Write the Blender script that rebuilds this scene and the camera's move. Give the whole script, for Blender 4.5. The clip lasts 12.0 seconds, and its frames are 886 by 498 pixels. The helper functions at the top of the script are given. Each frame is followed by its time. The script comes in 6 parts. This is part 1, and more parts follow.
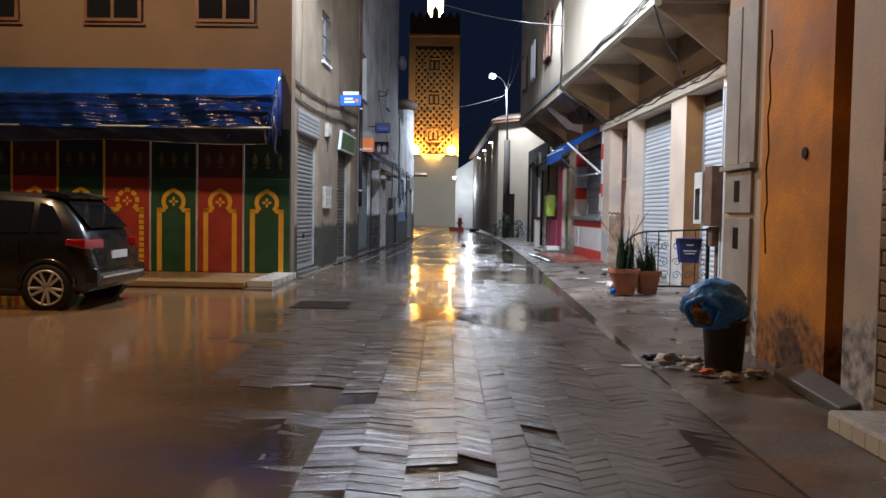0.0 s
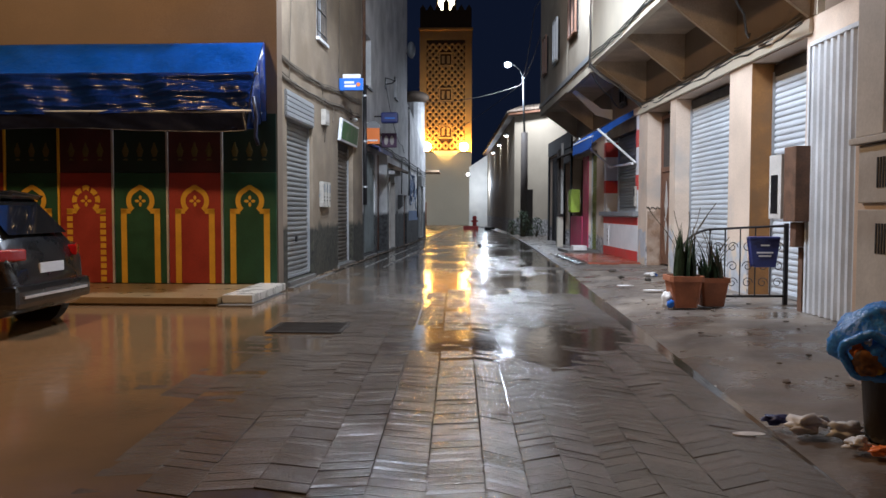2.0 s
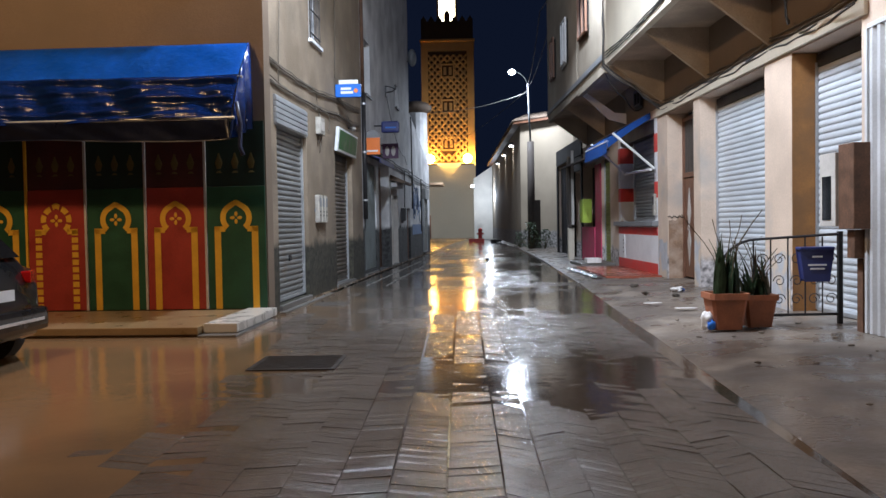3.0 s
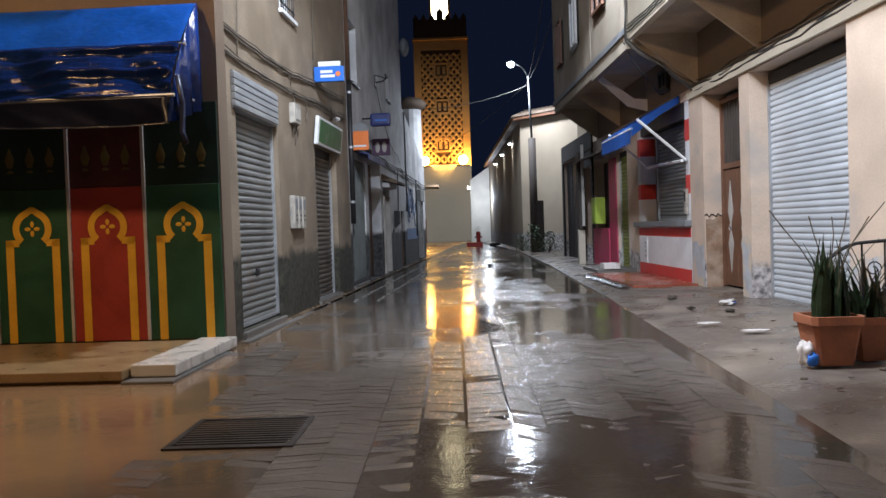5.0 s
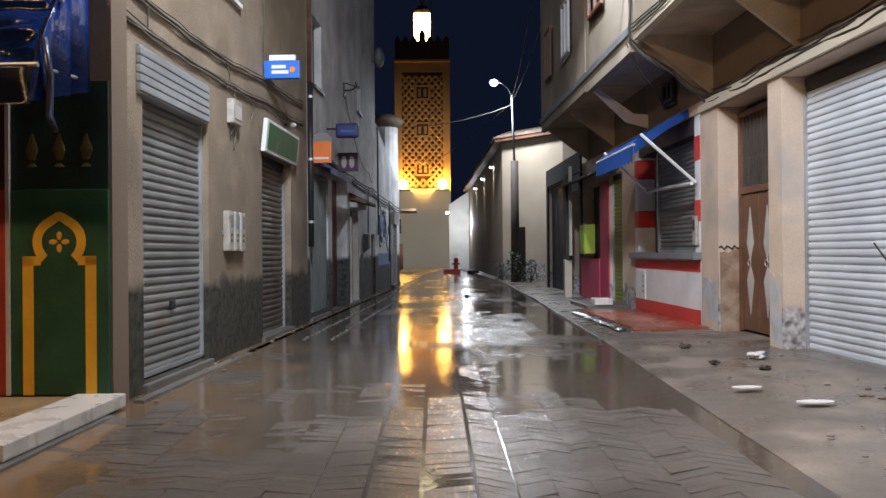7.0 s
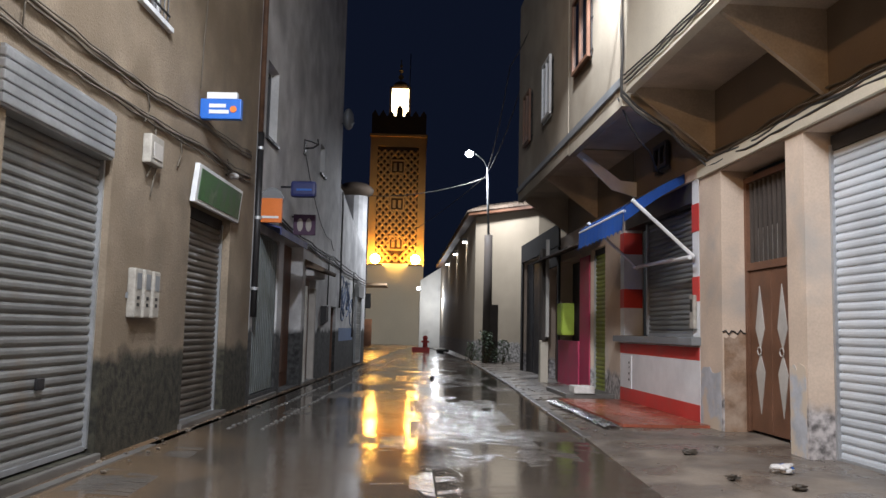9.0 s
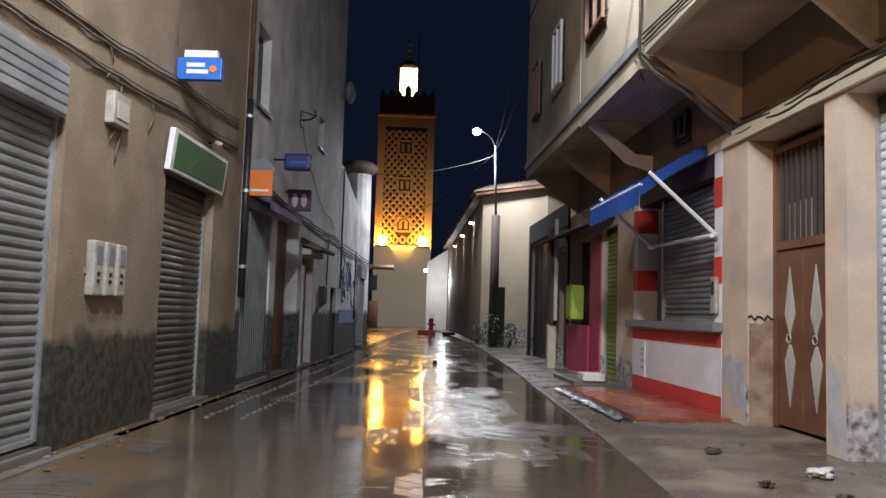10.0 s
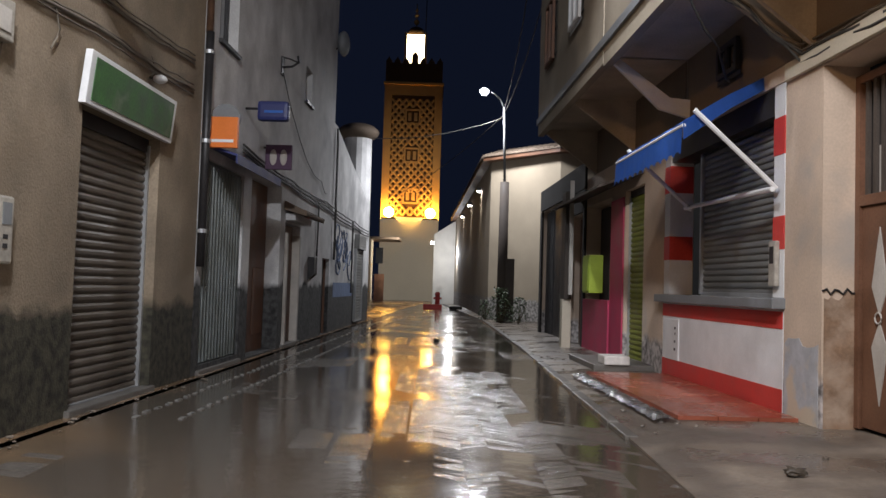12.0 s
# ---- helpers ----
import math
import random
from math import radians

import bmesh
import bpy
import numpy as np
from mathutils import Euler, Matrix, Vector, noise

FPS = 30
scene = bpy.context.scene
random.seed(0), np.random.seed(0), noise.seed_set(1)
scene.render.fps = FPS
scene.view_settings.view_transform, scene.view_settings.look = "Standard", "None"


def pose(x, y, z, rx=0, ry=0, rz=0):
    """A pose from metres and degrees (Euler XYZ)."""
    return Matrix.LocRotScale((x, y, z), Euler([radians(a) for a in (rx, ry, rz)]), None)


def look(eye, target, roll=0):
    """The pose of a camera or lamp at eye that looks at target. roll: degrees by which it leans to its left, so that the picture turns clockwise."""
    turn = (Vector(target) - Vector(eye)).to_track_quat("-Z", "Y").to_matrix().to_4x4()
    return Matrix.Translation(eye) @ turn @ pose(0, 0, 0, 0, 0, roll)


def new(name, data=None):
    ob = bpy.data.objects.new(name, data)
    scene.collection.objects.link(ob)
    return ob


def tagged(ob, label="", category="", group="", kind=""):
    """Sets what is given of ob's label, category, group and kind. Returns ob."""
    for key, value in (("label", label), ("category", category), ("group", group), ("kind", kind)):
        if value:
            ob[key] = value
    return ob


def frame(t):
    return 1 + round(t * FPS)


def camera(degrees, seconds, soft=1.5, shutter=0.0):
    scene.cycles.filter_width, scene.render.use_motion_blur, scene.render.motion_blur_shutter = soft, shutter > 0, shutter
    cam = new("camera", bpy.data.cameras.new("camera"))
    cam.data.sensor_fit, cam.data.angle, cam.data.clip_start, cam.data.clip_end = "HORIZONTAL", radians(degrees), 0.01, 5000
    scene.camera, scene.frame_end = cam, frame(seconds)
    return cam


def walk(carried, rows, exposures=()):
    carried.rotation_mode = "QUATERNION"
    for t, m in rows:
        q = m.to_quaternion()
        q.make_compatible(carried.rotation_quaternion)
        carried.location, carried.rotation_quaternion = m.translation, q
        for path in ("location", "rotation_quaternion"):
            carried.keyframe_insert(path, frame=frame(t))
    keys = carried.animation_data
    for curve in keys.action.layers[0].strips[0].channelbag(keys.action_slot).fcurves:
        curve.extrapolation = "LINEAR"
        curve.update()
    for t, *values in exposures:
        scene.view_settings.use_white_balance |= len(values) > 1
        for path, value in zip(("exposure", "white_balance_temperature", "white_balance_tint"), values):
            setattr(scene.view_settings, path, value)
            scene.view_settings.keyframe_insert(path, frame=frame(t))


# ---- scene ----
cam = camera(57.7, 12.0)
PATH = [
    (0, (0.097, -0.13, 1.304), (0.086, 1.868, 1.214), 0.9),
    (0.5, (0.096, 0.377, 1.309), (0.087, 2.375, 1.229), 0.8),
    (1, (0.085, 1.015, 1.315), (0.067, 3.013, 1.238), 0.4),
    (1.5, (0.05, 1.645, 1.298), (0.031, 3.642, 1.201), 0.4),
    (2, (0.045, 2.322, 1.283), (0.0, 4.319, 1.189), 0.1),
    (2.5, (0.008, 2.946, 1.275), (-0.044, 4.943, 1.197), -0.3),
    (3, (-0.016, 3.581, 1.293), (-0.073, 5.579, 1.231), -1.0),
    (5, (-0.156, 6.008, 1.303), (-0.202, 8.006, 1.249), -1.9),
    (5.5, (-0.131, 6.572, 1.319), (-0.164, 8.571, 1.264), -1.6),
    (6, (-0.098, 7.187, 1.322), (-0.121, 9.186, 1.296), -1.2),
    (6.5, (-0.092, 7.729, 1.319), (-0.106, 9.728, 1.295), -1.0),
    (8.5, (0.12, 9.687, 1.329), (0.199, 11.676, 1.521), 1.1),
    (9, (0.143, 10.079, 1.301), (0.216, 12.068, 1.502), 1.3),
    (9.5, (0.229, 10.504, 1.301), (0.292, 12.494, 1.492), 1.8),
    (10, (0.304, 10.992, 1.3), (0.356, 12.985, 1.458), 1.8),
    (10.5, (0.402, 11.453, 1.31), (0.443, 13.448, 1.455), 1.8),
    (11, (0.448, 11.993, 1.314), (0.488, 13.99, 1.426), 1.8),
    (11.5, (0.489, 12.468, 1.311), (0.524, 14.465, 1.413), 1.6),
    (12, (0.531, 13.012, 1.296), (0.561, 15.009, 1.388), 1.8),
]
walk(cam, [(t, look(eye, target, roll)) for t, eye, target, roll in PATH], [(0, 0.2, 5750, 10), (3, 0.1, 5750, 10), (6.5, 0.05, 6150, 12), (9, 0.0, 6350, 12), (12, -0.1, 6600, 13)])

# ---- world and lamps ----
world = bpy.data.worlds.new("night")
scene.world = world
world.use_nodes = True
bg = world.node_tree.nodes["Background"]
bg.inputs[0].default_value = (0.055, 0.085, 0.2, 1)
bg.inputs[1].default_value = 0.075
scene.view_settings.exposure = 0.0


def lamp(name, at, target, watts, color, size=0.3, spot=None, blend=0.6):
    data = bpy.data.lights.new(name, "SPOT" if spot else "POINT")
    data.energy, data.color, data.shadow_soft_size = watts, color, size
    if spot:
        data.spot_size, data.spot_blend = radians(spot), blend
    ob = new(name, data)
    ob.matrix_world = look(at, target)
    return ob


SODIUM, COOL, WARM = (1.0, 0.6, 0.27), (0.88, 0.92, 0.97), (1.0, 0.5, 0.08)
lamp("plaza_light", (-6.3, 9.3, 7.8), (-3, 8, 0), 1300, SODIUM, 0.3)
lamp("shop_light", (0.0, 12.2, 7.6), (4.2, 19.5, 2.5), 2700, COOL, 0.15, 116, 0.4)
lamp("corner_light", (-0.9, 15.2, 7.6), (-0.2, 14.8, 0), 1600, COOL, 0.2, 156, 0.4)
lamp("facade_light", (1.9, 20.4, 7.4), (2.97, 22.1, 5.3), 1500, COOL, 0.1, 62, 0.5)
lamp("street_light", (2.28, 41.9, 8.15), (1.6, 41.4, 0), 2400, COOL, 0.35, 164, 0.6)

# ---- materials ----
MATS = {}


def mat(name, color, rough=0.7, metal=0.0, var=0.25, scale=3.0, fine=40.0, bump=0.15, dist=0.01, second=None, lo=0.45, hi=0.65,
        rough_var=0.1, damp=None, coat=0.0, per_object=0.0, rough_scale=None):
    """Two scales of colour variation, relief, and an optional second tone in ragged patches or a ragged damp band."""
    if name in MATS:
        return MATS[name]
    m = bpy.data.materials.new(name)
    m.use_nodes = True
    n, l = m.node_tree.nodes, m.node_tree.links
    p = n["Principled BSDF"]
    geo = n.new("ShaderNodeNewGeometry")

    def noise_tex(s, detail=5):
        t = n.new("ShaderNodeTexNoise")
        t.inputs["Scale"].default_value, t.inputs["Detail"].default_value = s, detail
        l.new(geo.outputs["Position"], t.inputs["Vector"])
        return t.outputs["Fac"]

    def mix(fac, a, b, kind="MIX"):
        x = n.new("ShaderNodeMix")
        x.data_type, x.blend_type = "RGBA", kind
        for sock, v in ((x.inputs[0], fac), (x.inputs[6], a), (x.inputs[7], b)):
            if isinstance(v, (int, float)):
                sock.default_value = v
            elif isinstance(v, tuple):
                sock.default_value = (*v[:3], 1)
            else:
                l.new(v, sock)
        return x.outputs[2]

    def ramp(value, a, b):
        r = n.new("ShaderNodeMapRange")
        r.inputs[1].default_value, r.inputs[2].default_value = a, b
        l.new(value, r.inputs[0])
        return r.outputs[0]

    big, small = noise_tex(scale), noise_tex(fine)
    base = mix(ramp(big, 0.3, 0.7), tuple(c * (1 - var) for c in color), tuple(min(1, c * (1 + var * 0.6)) for c in color))
    base = mix(ramp(small, 0.35, 0.75), base, mix(1.0, base, (1 - var * 0.7,) * 3, "MULTIPLY"))
    if second:
        base = mix(ramp(noise_tex(scale * 0.6, 8), lo, hi), base, second)
    if damp:
        height, tone = damp
        sep = n.new("ShaderNodeSeparateXYZ")
        l.new(geo.outputs["Position"], sep.inputs[0])
        add = n.new("ShaderNodeMath")
        add.operation, add.use_clamp = "MULTIPLY_ADD", False
        l.new(noise_tex(1.8, 9), add.inputs[0])
        add.inputs[1].default_value = 0.55
        l.new(sep.outputs[2], add.inputs[2])
        band = ramp(add.outputs[0], height + 0.32, height + 0.2)
        base = mix(band, base, mix(ramp(noise_tex(11, 9), 0.38, 0.66), tuple(c * 1.3 for c in tone), tuple(c * 0.3 for c in tone)))
    if per_object:
        info = n.new("ShaderNodeObjectInfo")
        base = mix(1.0, base, mix(info.outputs["Random"], (1 - per_object,) * 3, (1.0, 1.0, 1.0)), "MULTIPLY")
    l.new(base, p.inputs["Base Color"])
    r = n.new("ShaderNodeMapRange")
    r.inputs[1].default_value, r.inputs[2].default_value = 0.3, 0.7
    r.inputs[3].default_value, r.inputs[4].default_value = max(0.02, rough - rough_var), min(1, rough + rough_var)
    l.new(noise_tex(rough_scale, 6) if rough_scale else big, r.inputs[0])
    l.new(r.outputs[0], p.inputs["Roughness"])
    p.inputs["Metallic"].default_value = metal
    p.inputs["Coat Weight"].default_value = coat
    if bump:
        b = n.new("ShaderNodeBump")
        b.inputs["Strength"].default_value, b.inputs["Distance"].default_value = bump, dist
        l.new(small, b.inputs["Height"])
        l.new(b.outputs[0], p.inputs["Normal"])
    MATS[name] = m
    return m


def glow(name, color, strength):
    if name not in MATS:
        m = bpy.data.materials.new(name)
        m.use_nodes = True
        p = m.node_tree.nodes["Principled BSDF"]
        p.inputs["Base Color"].default_value = (0.8, 0.8, 0.8, 1)
        p.inputs["Emission Color"].default_value, p.inputs["Emission Strength"].default_value = (*color, 1), strength
        MATS[name] = m
    return MATS[name]


def glass(name, tint, rough=0.05):
    if name not in MATS:
        m = bpy.data.materials.new(name)
        m.use_nodes = True
        p = m.node_tree.nodes["Principled BSDF"]
        p.inputs["Base Color"].default_value, p.inputs["Roughness"].default_value = (*tint, 1), rough
        p.inputs["Specular IOR Level"].default_value, p.inputs["Coat Weight"].default_value = 0.8, 0.6
        MATS[name] = m
    return MATS[name]


PLASTER_L = mat("plaster_left", (0.285, 0.225, 0.16), 0.85, var=0.34, scale=1.3, second=(0.19, 0.145, 0.098), lo=0.5, hi=0.66, damp=(1.0, (0.042, 0.038, 0.025)), bump=0.5, dist=0.015)
PLASTER_GREY = mat("plaster_grey", (0.68, 0.68, 0.68), 0.8, var=0.3, scale=1.3, second=(0.36, 0.36, 0.37), lo=0.5, hi=0.7, damp=(1.25, (0.05, 0.05, 0.05)), bump=0.3)
PLASTER_R = mat("plaster_right", (0.6, 0.475, 0.37), 0.8, var=0.18, scale=1.4, second=(0.4, 0.36, 0.32), lo=0.56, hi=0.7, damp=(0.6, (0.42, 0.39, 0.38)), bump=0.25)
PLASTER_W = mat("plaster_white", (0.74, 0.72, 0.66), 0.8, var=0.12, scale=1.0, second=(0.5, 0.47, 0.42), lo=0.6, hi=0.75, bump=0.2)
MOSQUE = mat("plaster_mosque", (0.4, 0.335, 0.25), 0.85, var=0.12, scale=0.8, damp=(0.9, (0.36, 0.34, 0.32)), bump=0.2)
CREAM = mat("plaster_cream", (0.66, 0.6, 0.48), 0.85, var=0.12, scale=1.2, bump=0.2)
OCHRE = mat("plaster_ochre", (0.74, 0.28, 0.012), 0.75, var=0.35, scale=1.7, second=(0.4, 0.15, 0.015), lo=0.5, hi=0.68, damp=(0.45, (0.32, 0.13, 0.035)), bump=0.35)
FACADE = mat("plaster_facade", (0.36, 0.31, 0.24), 0.85, var=0.22, scale=1.1, second=(0.24, 0.2, 0.15), lo=0.5, hi=0.7, bump=0.3)
GATE_GREY = mat("gate_grey", (0.15, 0.17, 0.17), 0.5, 0.3, var=0.3, scale=3, second=(0.09, 0.1, 0.09))
METER = mat("meter_plastic", (0.4, 0.37, 0.32), 0.6, var=0.25, scale=9)
BROWN_WALL = mat("plaster_brown", (0.21, 0.155, 0.11), 0.85, var=0.2, scale=0.9, second=(0.18, 0.135, 0.095), bump=0.25)
CONCRETE = mat("concrete_soffit", (0.52, 0.43, 0.33), 0.9, var=0.25, scale=1.6, second=(0.32, 0.27, 0.22), lo=0.5, hi=0.7, bump=0.2)
SHUTTER_GREY = mat("shutter_grey", (0.26, 0.26, 0.25), 0.5, 0.3, var=0.2, scale=2.5, second=(0.24, 0.2, 0.16), lo=0.6, hi=0.75, per_object=0.2)
SHUTTER_BROWN = mat("shutter_brown", (0.145, 0.122, 0.098), 0.45, 0.2, var=0.25, scale=2.5, second=(0.1, 0.08, 0.06), per_object=0.2)
SHUTTER_WHITE = mat("shutter_white", (0.62, 0.66, 0.7), 0.45, 0.2, var=0.1, scale=2.0, per_object=0.12)
GALVANISED = mat("galvanised", (0.42, 0.43, 0.44), 0.4, 0.5, var=0.2, scale=3)
DARK_METAL = mat("dark_metal", (0.045, 0.043, 0.045), 0.5, 0.4, var=0.3)
RUST = mat("rusty_iron", (0.16, 0.085, 0.05), 0.7, 0.3, var=0.4, scale=6)
DARK = mat("dark_interior", (0.03, 0.026, 0.024), 0.9, var=0.3)
DUSTY_CABLE = mat("dusty_cable", (0.17, 0.145, 0.115), 0.8, var=0.3, bump=0)
BLACK_CABLE = mat("cable", (0.05, 0.048, 0.045), 0.6, var=0.2, bump=0)
WHITE_PAINT = mat("white_paint", (0.76, 0.77, 0.78), 0.5, var=0.1, scale=3)
RED_PAINT = mat("red_paint", (0.62, 0.06, 0.05), 0.5, var=0.15, scale=3)
PINK_PAINT = mat("pink_paint", (0.52, 0.05, 0.12), 0.6, var=0.2, scale=2)
LIME = mat("lime_paint", (0.38, 0.5, 0.05), 0.5, var=0.15)
OLIVE = mat("olive_shutter", (0.26, 0.3, 0.04), 0.5, 0.2, var=0.2, per_object=0.2)
GREY_PAINT = mat("grey_paint", (0.2, 0.21, 0.22), 0.5, var=0.15)
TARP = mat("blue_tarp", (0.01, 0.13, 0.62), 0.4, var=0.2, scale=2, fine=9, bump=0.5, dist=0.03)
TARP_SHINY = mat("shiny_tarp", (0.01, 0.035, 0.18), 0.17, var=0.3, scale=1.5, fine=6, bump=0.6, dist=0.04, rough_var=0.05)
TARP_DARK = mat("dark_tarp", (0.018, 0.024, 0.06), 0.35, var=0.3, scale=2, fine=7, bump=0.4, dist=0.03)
AWNING = mat("blue_awning", (0.03, 0.13, 0.5), 0.7, var=0.15, scale=4)
PANEL_RED = mat("panel_red", (0.33, 0.035, 0.02), 0.55, var=0.2, scale=3)
PANEL_GREEN = mat("panel_green", (0.014, 0.075, 0.035), 0.55, var=0.25, scale=3)
# Upper boards and vases: the awning's shade is mixed into their darker paint
PANEL_DARK_RED = mat("shaded_upper_red", (0.075, 0.018, 0.016), 0.6, var=0.3, scale=3)
PANEL_DARK_GREEN = mat("shaded_upper_green", (0.008, 0.03, 0.02), 0.6, var=0.3, scale=3)
MOTIF = mat("shaded_motif", (0.13, 0.1, 0.025), 0.6, var=0.3)
PANEL_YELLOW = mat("panel_yellow", (0.72, 0.4, 0.02), 0.55, var=0.12, scale=5)
MARBLE = mat("white_marble", (0.62, 0.6, 0.56), 0.3, var=0.12, scale=4)
STEP_STONE = mat("step_stone", (0.29, 0.2, 0.1), 0.35, var=0.2, scale=3)
PAVER = mat("wet_paver", (0.17, 0.152, 0.134), 0.16, var=0.3, scale=1.3, fine=70, bump=1.0, dist=0.0042, rough_var=0.1, rough_scale=4.0, per_object=0.25, second=(0.14, 0.122, 0.105), lo=0.45, hi=0.65)
MUD = mat("wet_mud", (0.2, 0.125, 0.07), 0.24, var=0.3, scale=0.8, fine=30, bump=0.35, dist=0.012, rough_var=0.16)
WALK = mat("pavement_concrete", (0.225, 0.185, 0.148), 0.36, var=0.4, scale=1.6, fine=28, bump=0.5, second=(0.13, 0.108, 0.09), lo=0.44, hi=0.56, rough_var=0.28)
KERB = mat("kerb_stone", (0.15, 0.14, 0.128), 0.45, var=0.25, scale=2)
RED_TILE = mat("red_tile", (0.34, 0.1, 0.06), 0.22, var=0.2, scale=3, rough_var=0.1)
FOIL = mat("bright_metal_strip", (0.72, 0.72, 0.72), 0.25, 0.9, var=0.1, scale=5, fine=18, bump=0.8, dist=0.02)
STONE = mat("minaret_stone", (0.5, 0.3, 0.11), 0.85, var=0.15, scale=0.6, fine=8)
# Recessed and unlit minaret stone: shade put into a darker copy of STONE
STONE_SHADED = mat("minaret_stone_shaded", (0.11, 0.055, 0.02), 0.9, var=0.2)
BARE = mat("minaret_base_plaster", (0.5, 0.48, 0.42), 0.9, var=0.08, scale=0.25, fine=6)
ROOF_TILE = mat("roof_tile", (0.2, 0.15, 0.11), 0.8, var=0.3, scale=2)
WOOD = mat("brown_wood", (0.17, 0.08, 0.045), 0.55, var=0.3, scale=3)
POLE_WOOD = mat("pole_wood", (0.07, 0.055, 0.045), 0.8, var=0.3)
TERRACOTTA = mat("terracotta", (0.36, 0.13, 0.06), 0.7, var=0.25, scale=6)
LEAF = mat("leaf_green", (0.045, 0.075, 0.03), 0.5, var=0.4, scale=8)
DRY = mat("dry_stem", (0.1, 0.075, 0.04), 0.8, var=0.3, scale=8)
OLD_DOOR = mat("old_white_door", (0.5, 0.47, 0.43), 0.7, var=0.2, scale=2.5, second=(0.34, 0.3, 0.26), lo=0.55, hi=0.72)
CORRUGATED = mat("corrugated_white", (0.6, 0.61, 0.62), 0.5, 0.2, var=0.15, scale=2)
CAR_PAINT = mat("car_paint", (0.028, 0.028, 0.03), 0.3, 0.5, var=0.1, bump=0, coat=0.8)
TYRE = mat("tyre", (0.02, 0.02, 0.02), 0.75, var=0.2)
ALLOY = mat("alloy", (0.75, 0.73, 0.7), 0.35, 0.35, var=0.05, bump=0)
CAR_GLASS = glass("car_glass", (0.012, 0.013, 0.015))
TAIL_RED = glass("tail_red", (0.5, 0.01, 0.012), 0.15)
BAG = mat("blue_bag", (0.06, 0.3, 0.9), 0.25, var=0.3, scale=8, fine=22, bump=0.8, dist=0.03)
BIN = mat("bin_brown", (0.07, 0.055, 0.04), 0.6, var=0.25, scale=6)
PAPER = mat("paper", (0.66, 0.63, 0.6), 0.7, var=0.15, scale=14)
SIGN_BLUE = mat("sign_blue", (0.02, 0.14, 0.55), 0.45, var=0.05)
SIGN_NAVY = mat("sign_navy", (0.03, 0.04, 0.16), 0.45, var=0.08)
SIGN_ORANGE = mat("sign_orange", (0.8, 0.2, 0.03), 0.45, var=0.08)
SIGN_GREEN = mat("sign_green", (0.045, 0.13, 0.035), 0.5, var=0.5, scale=4, second=(0.1, 0.14, 0.08), lo=0.55, hi=0.65)
GRAFFITI = mat("blue_graffiti", (0.16, 0.22, 0.36), 0.8, var=0.3, scale=5)

# ---- building helpers ----


def thing(name, at=None, label="", category="", group="", kind=""):
    ob = new(name)
    ob.empty_display_size = 0.1
    ob.matrix_world = at if isinstance(at, Matrix) else Matrix.Translation(at or (0, 0, 0))
    return tagged(ob, label, category, group, kind)


def part(name, bm, material, parent=None, label="", at=None, smooth=False, bevel=0.0):
    """Links a bmesh (or a mesh that is already there) as one mesh object."""
    if isinstance(bm, bpy.types.Mesh):
        me = bm
    else:
        if bevel:
            bmesh.ops.remove_doubles(bm, verts=bm.verts, dist=1e-5)
            bmesh.ops.bevel(bm, geom=[e for e in bm.edges if e.is_manifold and e.calc_face_angle(0) > 0.5], offset=bevel, segments=2, affect="EDGES", profile=0.6)
        bmesh.ops.recalc_face_normals(bm, faces=bm.faces)
        me = bpy.data.meshes.new(name)
        bm.to_mesh(me)
        bm.free()
        me.materials.append(material)
        if smooth:
            me.polygons.foreach_set("use_smooth", [True] * len(me.polygons))
    ob = new(name, me)
    if parent:
        ob.parent = parent
    if at is not None:
        ob.matrix_basis = at if isinstance(at, Matrix) else Matrix.Translation(at)
    if label:
        ob["label"] = label
    return ob


def box(bm, x0, x1, y0, y1, z0, z1):
    v = [bm.verts.new(p) for p in ((x0, y0, z0), (x1, y0, z0), (x1, y1, z0), (x0, y1, z0), (x0, y0, z1), (x1, y0, z1), (x1, y1, z1), (x0, y1, z1))]
    for f in ((3, 2, 1, 0), (4, 5, 6, 7), (0, 1, 5, 4), (1, 2, 6, 5), (2, 3, 7, 6), (3, 0, 4, 7)):
        bm.faces.new([v[i] for i in f])
    return bm


def boxes(*rows):
    bm = bmesh.new()
    for r in rows:
        box(bm, *r)
    return bm


def prism(points, axis, a, b):
    """A polygon given in two coordinates, pushed from a to b along axis 0, 1 or 2."""
    bm = bmesh.new()
    put = lambda p, h: [p[:axis] + (h,) + p[axis:]][0]
    lo, hi = [bm.verts.new(put(p, a)) for p in points], [bm.verts.new(put(p, b)) for p in points]
    bm.faces.new(lo), bm.faces.new(hi[::-1])
    for i in range(len(points)):
        j = (i + 1) % len(points)
        bm.faces.new((lo[i], lo[j], hi[j], hi[i]))
    return bm


def rod(bm, a, b, r0, r1=None, n=8):
    a, b = Vector(a), Vector(b)
    m = Matrix.Translation((a + b) / 2) @ (b - a).to_track_quat("Z", "Y").to_matrix().to_4x4()
    bmesh.ops.create_cone(bm, cap_ends=True, segments=n, radius1=r0, radius2=r0 if r1 is None else r1, depth=(b - a).length, matrix=m)
    return bm


def ball(bm, at, r, scale=(1, 1, 1), n=12):
    bmesh.ops.create_uvsphere(bm, u_segments=n, v_segments=n // 2 + 2, radius=r, matrix=Matrix.Translation(at) @ Matrix.Diagonal((*scale, 1)))
    return bm


